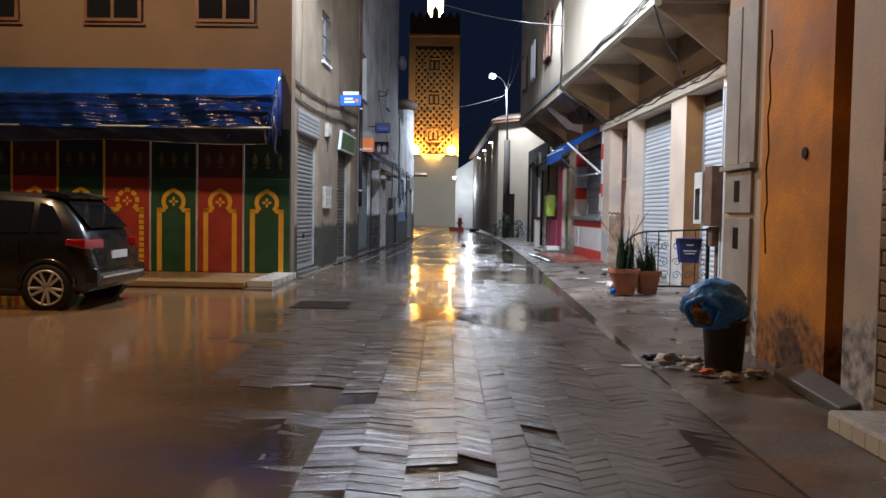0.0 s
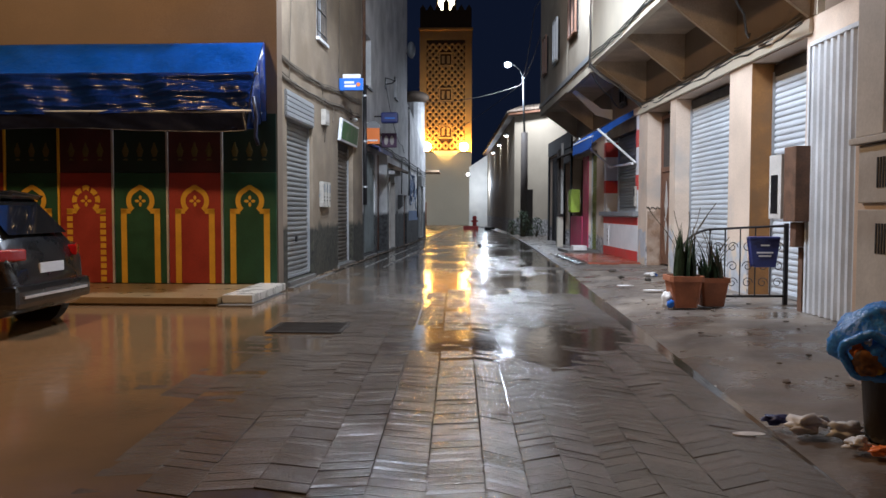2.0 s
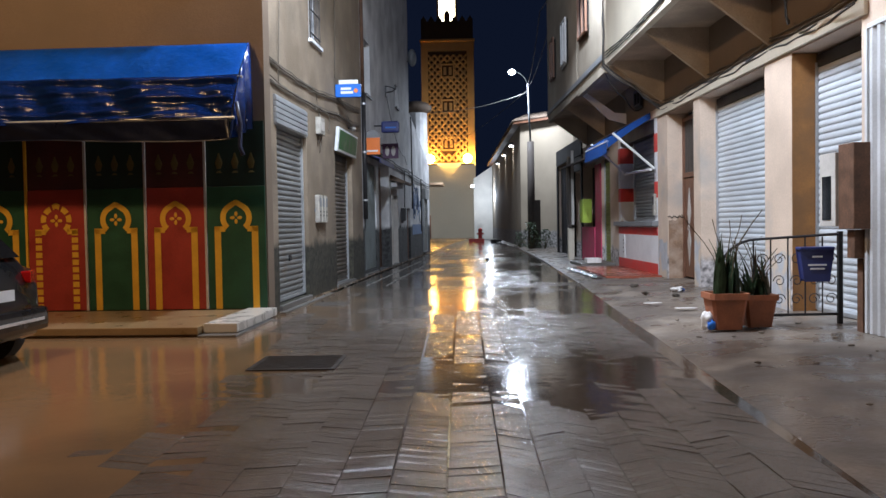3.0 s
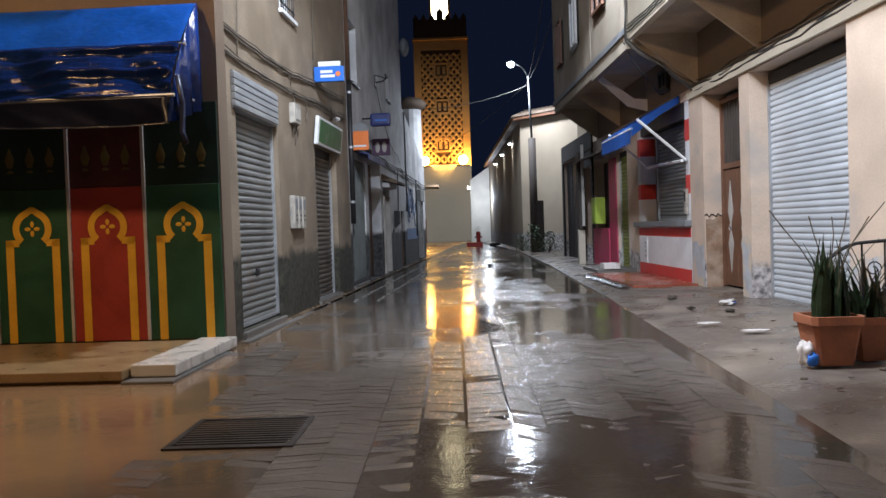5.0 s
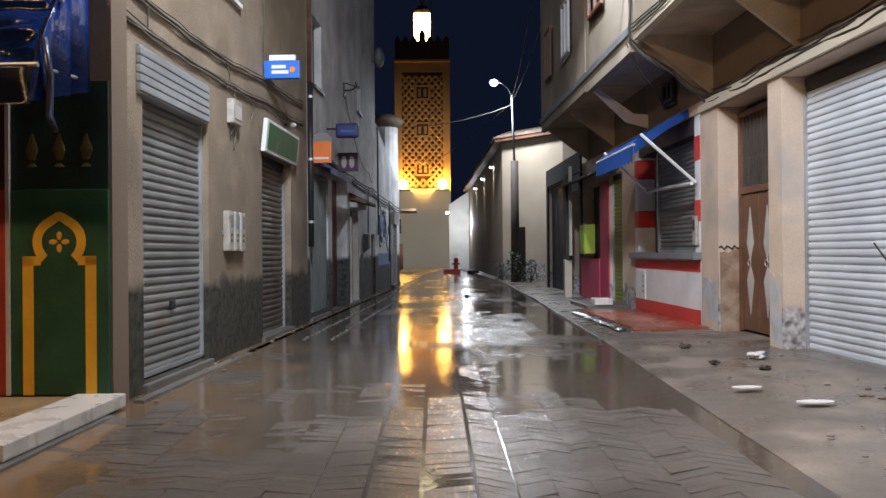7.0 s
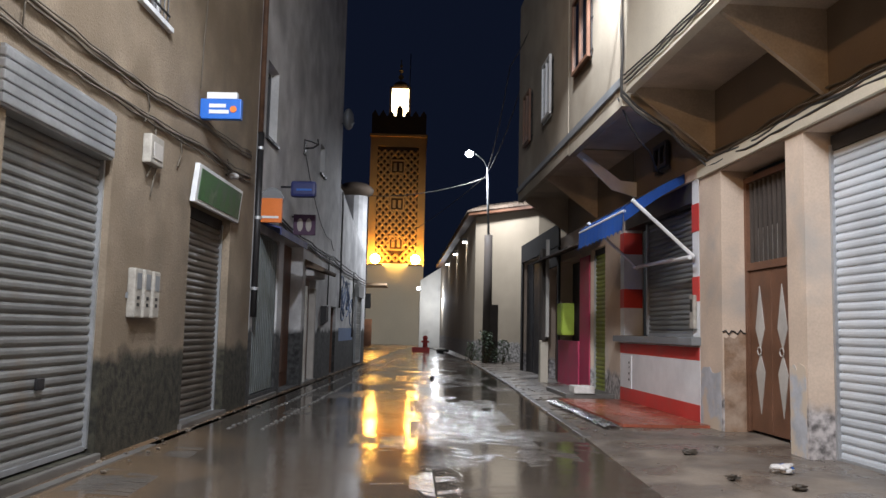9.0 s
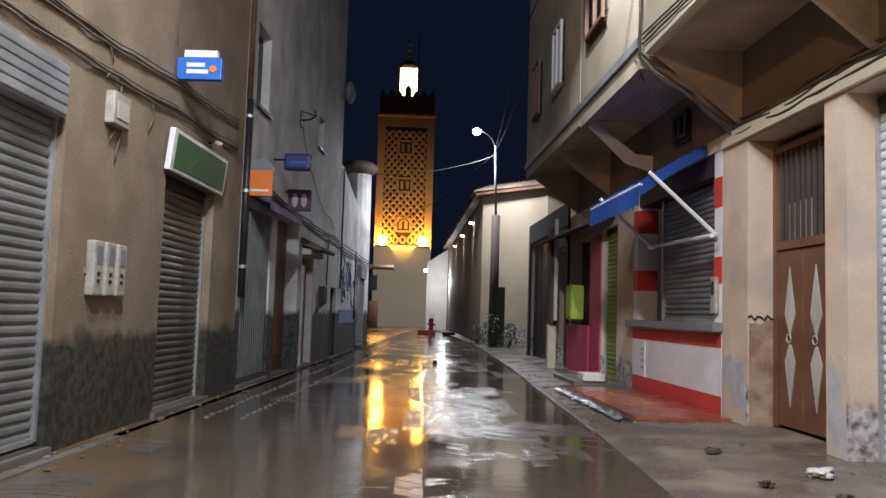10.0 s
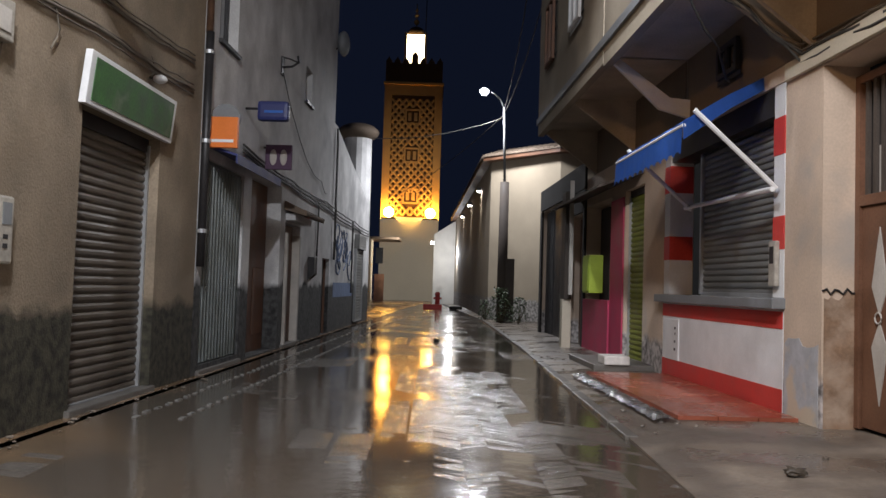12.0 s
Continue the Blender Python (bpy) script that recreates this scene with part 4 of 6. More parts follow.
def wheel(parent, x, y, z, side):
    bm = bmesh.new()
    prof = [(0.215, -0.09), (0.29, -0.1), (0.318, -0.075), (0.32, 0.0), (0.318, 0.075), (0.29, 0.1), (0.215, 0.09)]
    n = 32
    rings = [[bm.verts.new((r * math.cos(k * math.tau / n), d, r * math.sin(k * math.tau / n))) for r, d in prof] for k in range(n)]
    for k in range(n):
        a, b = rings[k], rings[(k + 1) % n]
        for j in range(len(prof) - 1):
            bm.faces.new((a[j], a[j + 1], b[j + 1], b[j]))
    w = part("wheel", bm, TYRE, parent, at=(x, y, z), smooth=True)
    bm = bmesh.new()
    bmesh.ops.create_cone(bm, segments=n, radius1=0.215, radius2=0.215, depth=0.1, cap_ends=True, matrix=Matrix.Rotation(math.pi / 2, 4, "X"))
    part("rim_well", bm, DARK_METAL, w, at=(0, -side * 0.02, 0))
    ringm = loop_line([(0.225 * math.cos(k * math.tau / 30), side * 0.085, 0.225 * math.sin(k * math.tau / 30)) for k in range(31)], 0.016)
    part("rim", ringm, ALLOY, w, smooth=True)
    for k in range(10):
        a = k * math.tau / 10 + (0.09 if k % 2 else -0.09)
        bm = bmesh.new()
        rod(bm, (0.04 * math.cos(a), side * 0.07, 0.04 * math.sin(a)), (0.22 * math.cos(a + 0.05), side * 0.088, 0.22 * math.sin(a + 0.05)), 0.024, 0.018, 6)
        part("spoke", bm, ALLOY, w)
    part("hub", rod(bmesh.new(), (0, side * 0.05, 0), (0, side * 0.085, 0), 0.045, 0.035, 14), ALLOY, w)


def car():
    t = thing("car", Matrix.Translation((-4.55, 11.25, ground_z(10.5) - 0.01)) @ Matrix.Rotation(math.pi, 4, "Z"), "dark grey hatchback car, wet, parked on the square", "car")
    st = [  # along, half width, sill, belt, roof, roof half width
        (0.0, 0.70, 0.38, 0.62, 0.66, 0.66), (0.05, 0.80, 0.30, 0.80, 0.86, 0.74), (0.14, 0.86, 0.25, 0.97, 1.04, 0.72), (0.30, 0.885, 0.22, 1.02, 1.24, 0.69),
        (0.52, 0.895, 0.21, 1.02, 1.48, 0.66), (0.8, 0.90, 0.2, 1.01, 1.555, 0.65), (1.4, 0.90, 0.2, 1.0, 1.585, 0.65), (2.2, 0.90, 0.2, 0.98, 1.58, 0.65), (2.7, 0.90, 0.2, 0.97, 1.48, 0.64),
        (3.25, 0.89, 0.2, 0.96, 1.07, 0.68), (3.75, 0.87, 0.22, 0.88, 0.93, 0.62), (4.05, 0.8, 0.28, 0.74, 0.8, 0.55), (4.2, 0.66, 0.36, 0.6, 0.64, 0.5)]
    bm = bmesh.new()
    rings = []
    for x, w, s, b, r, rw in st:
        half = [(w * 0.93, s), (w * 0.99, s + 0.12), (w, (s + b) / 2 + 0.05), (w * 0.965, b), (rw, r - 0.07), (rw * 0.86, r - 0.015), (rw * 0.45, r)]
        rings.append([bm.verts.new((x, y, z)) for y, z in half] + [bm.verts.new((x, -y, z)) for y, z in half[::-1]])
    for a, b in zip(rings, rings[1:]):
        for k in range(len(a)):
            bm.faces.new((a[k], a[(k + 1) % len(a)], b[(k + 1) % len(a)], b[k]))
    bm.faces.new(rings[0]), bm.faces.new(rings[-1][::-1])
    part("body", bm, CAR_PAINT, t, smooth=True)

    def side_point(x, f, s, off=0.012):
        for p, q in zip(st, st[1:]):
            if p[0] <= x <= q[0]:
                g = (x - p[0]) / (q[0] - p[0])
                w, b, r, rw = (p[i] + (q[i] - p[i]) * g for i in (1, 3, 4, 5))
                return (x, s * (w * 0.965 + (rw - w * 0.965) * f + off), b + (r - 0.07 - b) * f + off * 0.4)

    for s in (-1, 1):
        for xs in ((0.45, 0.62, 0.78), (0.86, 1.1, 1.4, 1.7), (1.8, 2.1, 2.4, 2.7, 2.95)):
            bm = bmesh.new()
            cols = []
            for x in xs:
                top = 0.9 if x > 0.5 else 0.45
                cols.append([bm.verts.new(side_point(x, f, s)) for f in (0.06, top)])
            for a, b in zip(cols, cols[1:]):
                bm.faces.new((a[0], a[1], b[1], b[0]))
            part("side_window", bm, CAR_GLASS, t, "dark side window")
        for x in (1.35, 2.3):
            part("door_handle", boxes((x, x + 0.2, s * 0.9 - 0.012, s * 0.9 + 0.018, 0.86, 0.895)), CAR_PAINT, t, bevel=0.01)
        for x in (0.98, 1.8, 2.85):
            part("door_gap", boxes((x, x + 0.008, min(s * 0.885, s * 0.905), max(s * 0.885, s * 0.905), 0.3, 0.98)), DARK, t)
        part("sill_trim", boxes((0.9, 3.1, min(s * 0.86, s * 0.905), max(s * 0.86, s * 0.905), 0.22, 0.3)), DARK_METAL, t, bevel=0.02)
        bm = boxes((-0.01, 0.36, min(s * 0.55, s * 0.87), max(s * 0.55, s * 0.87), 0.83, 0.96))
        for v in bm.verts:
            if v.co.x < 0.1 and abs(v.co.y) > 0.7:
                v.co.x += 0.12
            if v.co.x > 0.3:
                v.co.y += s * 0.03
                if v.co.z < 0.9:
                    v.co.z += 0.05
        part("tail_lamp", bm, TAIL_RED, t, "red tail lamp cluster", bevel=0.02)
        for x in (0.6, 3.2):
            arch = loop_line([(x + 0.36 * math.cos(a), s * 0.895, 0.32 + 0.36 * math.sin(a)) for a in [k * math.pi / 16 for k in range(17)]], 0.03)
            part("wheel_arch", arch, CAR_PAINT, t, smooth=True)
            part("arch_liner", rod(bmesh.new(), (x, s * 0.7, 0.32), (x, s * 0.899, 0.32), 0.355, n=28), DARK, t)
            wheel(t, x, s * 0.83, 0.32, s)
        part("mirror", ball(bmesh.new(), (2.75, s * 1.0, 1.03), 0.11, (0.7, 1, 0.7)), CAR_PAINT, t, smooth=True)
    bm = bmesh.new()
    vs = [bm.verts.new(p) for p in ((0.17, -0.62, 1.075), (0.17, 0.62, 1.075), (0.54, 0.56, 1.475), (0.54, -0.56, 1.475))]
    f = bm.faces.new(vs)
    for v in bm.verts:
        v.co += Vector((-0.03, 0, 0.03))
    part("rear_window", bm, CAR_GLASS, t)
    part("spoiler", prism([(0.46, 1.49), (0.8, 1.57), (0.8, 1.6), (0.42, 1.53)], 1, -0.6, 0.6), CAR_PAINT, t, bevel=0.01)
    part("bumper", boxes((-0.05, 0.25, -0.84, 0.84, 0.33, 0.58)), CAR_PAINT, t, bevel=0.06)
    part("bumper_trim", boxes((-0.065, 0.1, -0.7, 0.7, 0.44, 0.47)), ALLOY, t)
    part("number_plate", boxes((0.0, 0.02, -0.26, 0.26, 0.68, 0.79)), WHITE_PAINT, t)


car()

# waste bin with a tied bag on it
t = thing("waste_bin", (2.58, 7.02, ground_z(7) + 0.055), "brown plastic waste bin standing by the ochre wall", "waste bin")
bm = bmesh.new()
n = 22
prof = [(0.14, 0.0), (0.16, 0.02), (0.19, 0.42), (0.205, 0.42), (0.205, 0.45), (0.18, 0.45), (0.15, 0.06)]
rings = [[bm.verts.new((r * math.cos(k * math.tau / n), r * math.sin(k * math.tau / n), z)) for r, z in prof] for k in range(n)]
for k in range(n):
    for j in range(len(prof) - 1):
        bm.faces.new((rings[k][j], rings[k][j + 1], rings[(k + 1) % n][j + 1], rings[(k + 1) % n][j]))
part("tub", bm, BIN, t, smooth=True)
part("foot", rod(bmesh.new(), (0, 0, 0), (0, 0, 0.03), 0.16, n=22), BIN, t)


def lumpy(name, r, scale, material, seed, rough=0.35, detail=3, parent=None, at=None, label=""):
    bm = bmesh.new()
    bmesh.ops.create_icosphere(bm, subdivisions=detail, radius=r)
    off = Vector((seed * 3.7, seed * 1.3, seed))
    for v in bm.verts:
        d = v.co.normalized()
        k = noise.noise(d * 1.7 + off) * rough + noise.noise(d * 5 + off) * rough * 0.4
        v.co = Vector((v.co.x * scale[0], v.co.y * scale[1], v.co.z * scale[2])) * (1 + k)
    return part(name, bm, material, parent, label, at=at, smooth=True)


t = thing("rubbish_bag", (2.47, 6.98, ground_z(7) + 0.64), "bulging blue plastic rubbish bag tipped over the bin", "rubbish bag")
lumpy("bag", 0.25, (1.1, 1.0, 0.84), BAG, 2, 0.22, 4, t)
MOUTH = Vector((-0.16, -0.2, -0.06))
SIDE, UP = Vector((0.85, -0.53, 0.0)), Vector((-0.12, -0.2, 0.97))
mouth = [MOUTH + SIDE * (0.14 + 0.012 * math.sin(3 * a)) * math.cos(a) + UP * (0.125 + 0.012 * math.sin(5 * a)) * math.sin(a) for a in [k * math.tau / 28 for k in range(29)]]
part("rim", loop_line(mouth, 0.026, 8), BAG, t, "rolled blue rim of the open mouth", smooth=True)
WASTE = mat("food_waste", (0.42, 0.17, 0.03), 0.6, var=0.5, scale=14, second=(0.09, 0.04, 0.02), lo=0.45, hi=0.55)
for k, (u, v, r, m) in enumerate(((0.0, -0.03, 0.1, WASTE), (-0.06, 0.03, 0.055, SIGN_ORANGE), (0.05, 0.045, 0.05, BIN), (0.03, -0.07, 0.05, PANEL_YELLOW), (-0.05, -0.06, 0.05, WASTE), (0.0, 0.08, 0.035, PAPER))):
    lumpy("spilled_waste", r, (0.9, 0.7, 0.8), m, 4 + k, 0.5, 3, t, tuple(MOUTH + SIDE * u + UP * v + Vector((0.01, 0.02, 0))), "food waste in the open mouth")
rng = random.Random(12)
for k, (x, y, r, m) in enumerate([(2.12, 7.15, 0.075, PAPER), (2.2, 7.25, 0.06, PAPER), (2.3, 7.05, 0.07, PAPER), (2.26, 6.8, 0.05, PAPER), (2.72, 6.62, 0.06, PAPER), (2.45, 6.5, 0.045, PAPER), (2.0, 7.32, 0.05, SIGN_NAVY), (2.35, 6.7, 0.04, SIGN_ORANGE),
                                  (3.62, 17.6, 0.07, PAPER), (3.72, 17.75, 0.05, SIGN_BLUE), (3.1, 18.6, 0.05, BIN), (3.4, 16.8, 0.04, BIN), (3.55, 14.3, 0.06, PAPER), (3.0, 17.2, 0.04, BIN)]):
    o = lumpy("litter", r, (1.4, 1, 0.55), m, k + 20, 1.1, 3, None, (x, y, ground_z(y) + 0.07 + r * 0.4))
    tagged(o, "crumpled wet scrap of litter on the pavement", "litter", "litter on the pavement")
for x, y, r in ((1.8, 7.2, 0.1), (3.05, 14.9, 0.16), (2.75, 15.6, 0.14)):
    o = part("flat_scrap", rod(bmesh.new(), (0, 0, 0), (0, 0, 0.012), r, n=14), PAPER, at=Matrix.Translation((x, y, ground_z(y) + (0.085 if x > 2.5 else 0.02))) @ Matrix.Diagonal((1, 0.45, 1, 1)))
    tagged(o, "flattened pale paper plate on the ground", "litter", "litter on the pavement")
t = thing("broken_slab", Matrix.Translation((2.88, 5.86, ground_z(6) + 0.13)) @ Matrix.Rotation(radians(6), 4, "Z") @ Matrix.Rotation(radians(6), 4, "X") @ Matrix.Rotation(radians(-14), 4, "Y"), "broken pale grey concrete slab leaning by the door", "slab")
part("slab", boxes((-0.1, 0.13, -0.46, 0.46, -0.045, 0.045)), KERB, t, bevel=0.02)
lumpy("crumbs", 0.1, (1.2, 0.9, 0.5), PAPER, 9, 0.6, 2, t, (0.0, -0.45, -0.1))


def pot(at, r, h, label):
    t = thing("plant_pot", at, label, "plant pot", "pots by the railing")
    bm = bmesh.new()
    prof = [(r * 0.72, 0), (r * 0.97, h * 0.82), (r * 1.07, h * 0.83), (r * 1.07, h), (r * 0.93, h), (r * 0.9, h * 0.86)]
    corners = [(1, 0.82), (0.82, 1), (-0.82, 1), (-1, 0.82), (-1, -0.82), (-0.82, -1), (0.82, -1), (1, -0.82)]
    rings = [[bm.verts.new((a * cx, a * cy, z)) for a, z in prof] for cx, cy in corners]
    for k in range(8):
        for j in range(len(prof) - 1):
            bm.faces.new((rings[k][j], rings[k][j + 1], rings[(k + 1) % 8][j + 1], rings[(k + 1) % 8][j]))
    part("pot", bm, TERRACOTTA, t, smooth=False)
    part("soil", boxes((-r * 0.84, r * 0.84, -r * 0.84, r * 0.84, h * 0.78, h * 0.85)), BIN, t)
    return t


def blades(parent, z, count, seed, tall=0.6, material=None):
    rng = random.Random(seed)
    for _ in range(count):
        a, lean, ln = rng.uniform(0, 6.28), rng.uniform(0.05, 0.4), tall * rng.uniform(0.6, 1.15)
        base = Vector((rng.uniform(-0.12, 0.12), rng.uniform(-0.12, 0.12), z))
        out = Vector((math.cos(a), math.sin(a), 0))
        side = Vector((-math.sin(a), math.cos(a), 0))
        bm = bmesh.new()
        rows = []
        for j in range(6):
            f = j / 5
            c = base + out * (lean * ln * f * f) + Vector((0, 0, ln * f * (1 - 0.25 * lean * f)))
            w = 0.03 * (1 - f ** 3) * (0.6 + 0.8 * math.sin(math.pi * min(1, f + 0.2)))
            rows.append([bm.verts.new(c - side * w), bm.verts.new(c + out * 0.006), bm.verts.new(c + side * w)])
        for p, q in zip(rows, rows[1:]):
            bm.faces.new((p[0], p[1], q[1], q[0])), bm.faces.new((p[1], p[2], q[2], q[1]))
        bmesh.ops.solidify(bm, geom=bm.faces, thickness=0.004)
        part("leaf", bm, material or LEAF, parent)


def stems(parent, z, count, seed, tall=0.8):
    rng = random.Random(seed)
    for _ in range(count):
        a, lean, ln = rng.uniform(0, 6.28), rng.uniform(0.1, 0.5), tall * rng.uniform(0.6, 1.1)
        pts = [(0.04 * math.cos(a) + lean * ln * f * f * math.cos(a) + 0.02 * math.sin(9 * f + a), 0.04 * math.sin(a) + lean * ln * f * f * math.sin(a), z + ln * f) for f in [j / 6 for j in range(7)]]
        part("stem", loop_line(pts, 0.005, 5), DRY, parent)


PY = ground_z(13) + 0.075
p1 = pot((2.98, 12.98, PY), 0.21, 0.42, "terracotta pot with tall sword-shaped leaves")
blades(p1, 0.34, 26, 31, 0.7)
stems(p1, 0.34, 7, 32, 0.95)
p2 = pot((3.4, 13.15, PY), 0.19, 0.38, "dark terracotta pot with dry stems")
blades(p2, 0.3, 14, 33, 0.55)
blades(p2, 0.3, 8, 35, 0.6, DRY)
stems(p2, 0.3, 9, 34, 0.7)
t = thing("plastic_bottle_bag", (2.72, 12.9, PY), "crushed pale plastic bag beside the pot", "litter")
lumpy("bag", 0.08, (0.8, 0.7, 1.4), PAPER, 15, 0.5, 3, t, (0.03, 0, 0.1))
lumpy("blue_part", 0.06, (0.8, 0.7, 1.0), SIGN_BLUE, 16, 0.5, 2, t, (0.06, -0.06, 0.06))

# wrought-iron railing
t = thing("iron_railing", Matrix.Translation((2.98, 13.2, PY)) @ Matrix.Rotation(radians(3), 4, "Z"), "black wrought-iron railing with scrolls and an arched end", "railing")
W = 1.45
top = [(0.0, 0, 0.0), (0.0, 0, 0.55)] + [(0.45 - 0.45 * math.cos(a), 0, 0.6 + 0.42 * math.sin(a)) for a in [k * math.pi / 16 for k in range(1, 9)]] + [(W, 0, 1.07)]
part("top_rail", loop_line(top, 0.017), DARK_METAL, t)
part("bottom_rail", boxes((0, W, -0.012, 0.012, 0.1, 0.13)), DARK_METAL, t)
part("post", boxes((W - 0.02, W + 0.03, -0.025, 0.025, 0, 1.1)), DARK_METAL, t)
for k in range(1, 7):
    x = k * W / 7
    h = 1.04 if x > 0.45 else 0.6 + 0.42 * math.sin(math.acos((0.45 - x) / 0.45))
    part("bar", rod(bmesh.new(), (x, 0, 0.12), (x, 0, h), 0.009, n=6), DARK_METAL, t)
for k in range(7):
    x = (k + 0.5) * W / 7
    for z, s in ((0.3, 1), (0.52, -1), (0.78, 1)):
        if k < 2 and z > 0.7:
            continue
        pts = []
        for j in range(15):
            a = j / 14 * 2.6 * math.pi
            r = 0.075 * (1 - j / 19)
            pts.append((x + s * r * math.cos(a), 0.0, z + r * math.sin(a)))
        part("scroll", loop_line(pts, 0.006, 5), DARK_METAL, t)
t = thing("litter_basket", Matrix.Translation((4.06, 13.16, PY + 0.54)) @ Matrix.Diagonal((0.82, 0.82, 0.88, 1)), "dark blue litter basket with white writing hung on the railing", "litter basket")
part("basket", prism([(-0.16, 0.0), (0.16, 0.0), (0.22, 0.4), (-0.22, 0.4)], 1, -0.16, 0.0), SIGN_NAVY, t, bevel=0.02)
part("rim", boxes((-0.24, 0.24, -0.18, 0.01, 0.4, 0.44)), SIGN_NAVY, t, bevel=0.012)
for z, w in ((0.3, 0.07), (0.19, 0.13), (0.14, 0.1)):
    part("lettering", boxes((-w, w, -0.168, -0.1615, z, z + 0.022)), WHITE_PAINT, t, "white writing")

# meter cabinet, corrugated gate
t = thing("meter_cabinet", right(12.6, 0, 1.16), "brown metal meter cabinet with a glazed side on the wall", "meter cabinet")
part("case", boxes((0.0, 0.27, -0.14, 0.2, 0, 0.94)), RUST, t, bevel=0.01)
part("white_frame", boxes((0.0, 0.3, -0.52, -0.15, 0.03, 0.86)), OLD_DOOR, t, bevel=0.006)
part("glass", boxes((0.3, 0.306, -0.45, -0.24, 0.1, 0.6)), CAR_GLASS, t)
part("bracket", boxes((0.0, 0.2, -0.08, 0.08, -0.32, -0.01)), RUST, t)
part("post", boxes((0.02, 0.1, -0.06, 0.06, -1.2, -0.33)), RUST, t)


def corrugated(at, w, h, ridges, material, name, label, category, depth=0.05):
    t = thing(name, at, label, category)
    for k in range(ridges):
        y = -w / 2 + (k + 0.5) * w / ridges
        q = w / ridges
        part("ridge", prism([(0.0, y - q / 2), (depth, y - q * 0.28), (depth, y + q * 0.1), (0.0, y + q * 0.32), (0.0, y + q / 2), (-0.02, y + q / 2), (-0.02, y - q / 2)], 2, 0, h), material, t)
    part("frame", boxes((-0.03, 0.06, -w / 2 - 0.05, -w / 2, 0, h), (-0.03, 0.06, w / 2, w / 2 + 0.05, 0, h), (-0.03, 0.06, -w / 2, w / 2, h, h + 0.05)), material, t)
    return t


corrugated(right(11.3, 0.04, 0.02), 2.3, 3.3, 15, CORRUGATED, "metal_gate", "white corrugated steel gate, closed", "gate")

# ---- left street things ----
t = thing("bracket_sign", left(20.6, 0, 4.0), "blue projecting sign with pale lettering and a white top strip", "sign")
part("board", boxes((0.02, 0.56, -0.05, 0.05, 0, 0.27)), SIGN_BLUE, t, bevel=0.008)
part("top_strip", boxes((0.1, 0.5, -0.04, 0.04, 0.275, 0.36)), WHITE_PAINT, t, "white strip")
for z, x0, x1 in ((0.15, 0.14, 0.36), (0.07, 0.14, 0.4)):
    part("lettering", boxes((x0, x1, -0.056, -0.0505, z, z + 0.05)), WHITE_PAINT, t, "white lettering")
part("emblem", rod(bmesh.new(), (0.46, -0.058, 0.13), (0.46, -0.0505, 0.13), 0.045, n=12), SIGN_ORANGE, t, "orange emblem")
t = thing("shop_sign", left(21.38, 0.0, 2.87), "green picture shop sign in a white frame, tilted out", "sign")
bm = boxes((0.02, 0.09, -1.06, 1.06, 0, 0.5))
bm.transform(Matrix.Rotation(radians(6), 4, "Y"))
part("frame", bm, WHITE_PAINT, t, bevel=0.01)
bm = boxes((0.092, 0.1, -0.97, 0.97, 0.05, 0.45))
bm.transform(Matrix.Rotation(radians(6), 4, "Y"))
part("picture", bm, SIGN_GREEN, t, "faded green picture panel")
t = thing("security_light", left(21.95, 0.06, 3.5), "small white lamp above the shop sign", "lamp")
part("head", ball(bmesh.new(), (0.06, 0, 0), 0.06, (1.3, 1.5, 0.8)), WHITE_PAINT, t, smooth=True)
part("arm", rod(bmesh.new(), (-0.06, 0, 0.02), (0.05, 0, 0), 0.015), DARK_METAL, t)
t = thing("electric_meters", left(18.93, 0.0, 1.36), "row of three white electricity meter covers", "electric meter")
for k in range(3):
    y = -0.26 + k * 0.26
    m = part("cover", boxes((0.0, 0.09, y - 0.1, y + 0.1, 0, 0.52)), METER, t, bevel=0.02)
    part("window", boxes((0.091, 0.095, y - 0.06, y + 0.06, 0.3, 0.47)), GREY_PAINT, m, "dull dial window")
    for z in (0.12, 0.19):
        part("slot", boxes((0.091, 0.095, y - 0.04, y + 0.02, z, z + 0.035)), DARK_METAL, m)
part("rail", boxes((0.0, 0.02, -0.38, 0.38, 0.2, 0.26)), GREY_PAINT, t)
t = thing("junction_box", left(18.95, 0.0, 3.04), "weathered plastic cable junction box on the wall", "junction box")
part("case", boxes((0.0, 0.1, -0.19, 0.19, 0, 0.32)), METER, t, bevel=0.015)
part("lid", boxes((0.101, 0.11, -0.13, 0.13, 0.06, 0.24)), OLD_DOOR, t, bevel=0.006)
t = thing("drain_pipe", left(23.71, 0.07, 0), "black rain pipe down the house corner", "pipe")
part("pipe", rod(bmesh.new(), (0, 0, 1.45), (0, 0, 4.6), 0.055, n=12), DARK_METAL, t, smooth=True)
part("upper_pipe", rod(bmesh.new(), (-0.03, 0.05, 4.6), (-0.03, 0.05, 9.8), 0.05, n=12), RUST, t, smooth=True)
for z in (1.9, 3.1, 4.3):
    part("clip", rod(bmesh.new(), (0, 0, z), (0, 0, z + 0.05), 0.068, n=12), GALVANISED, t)


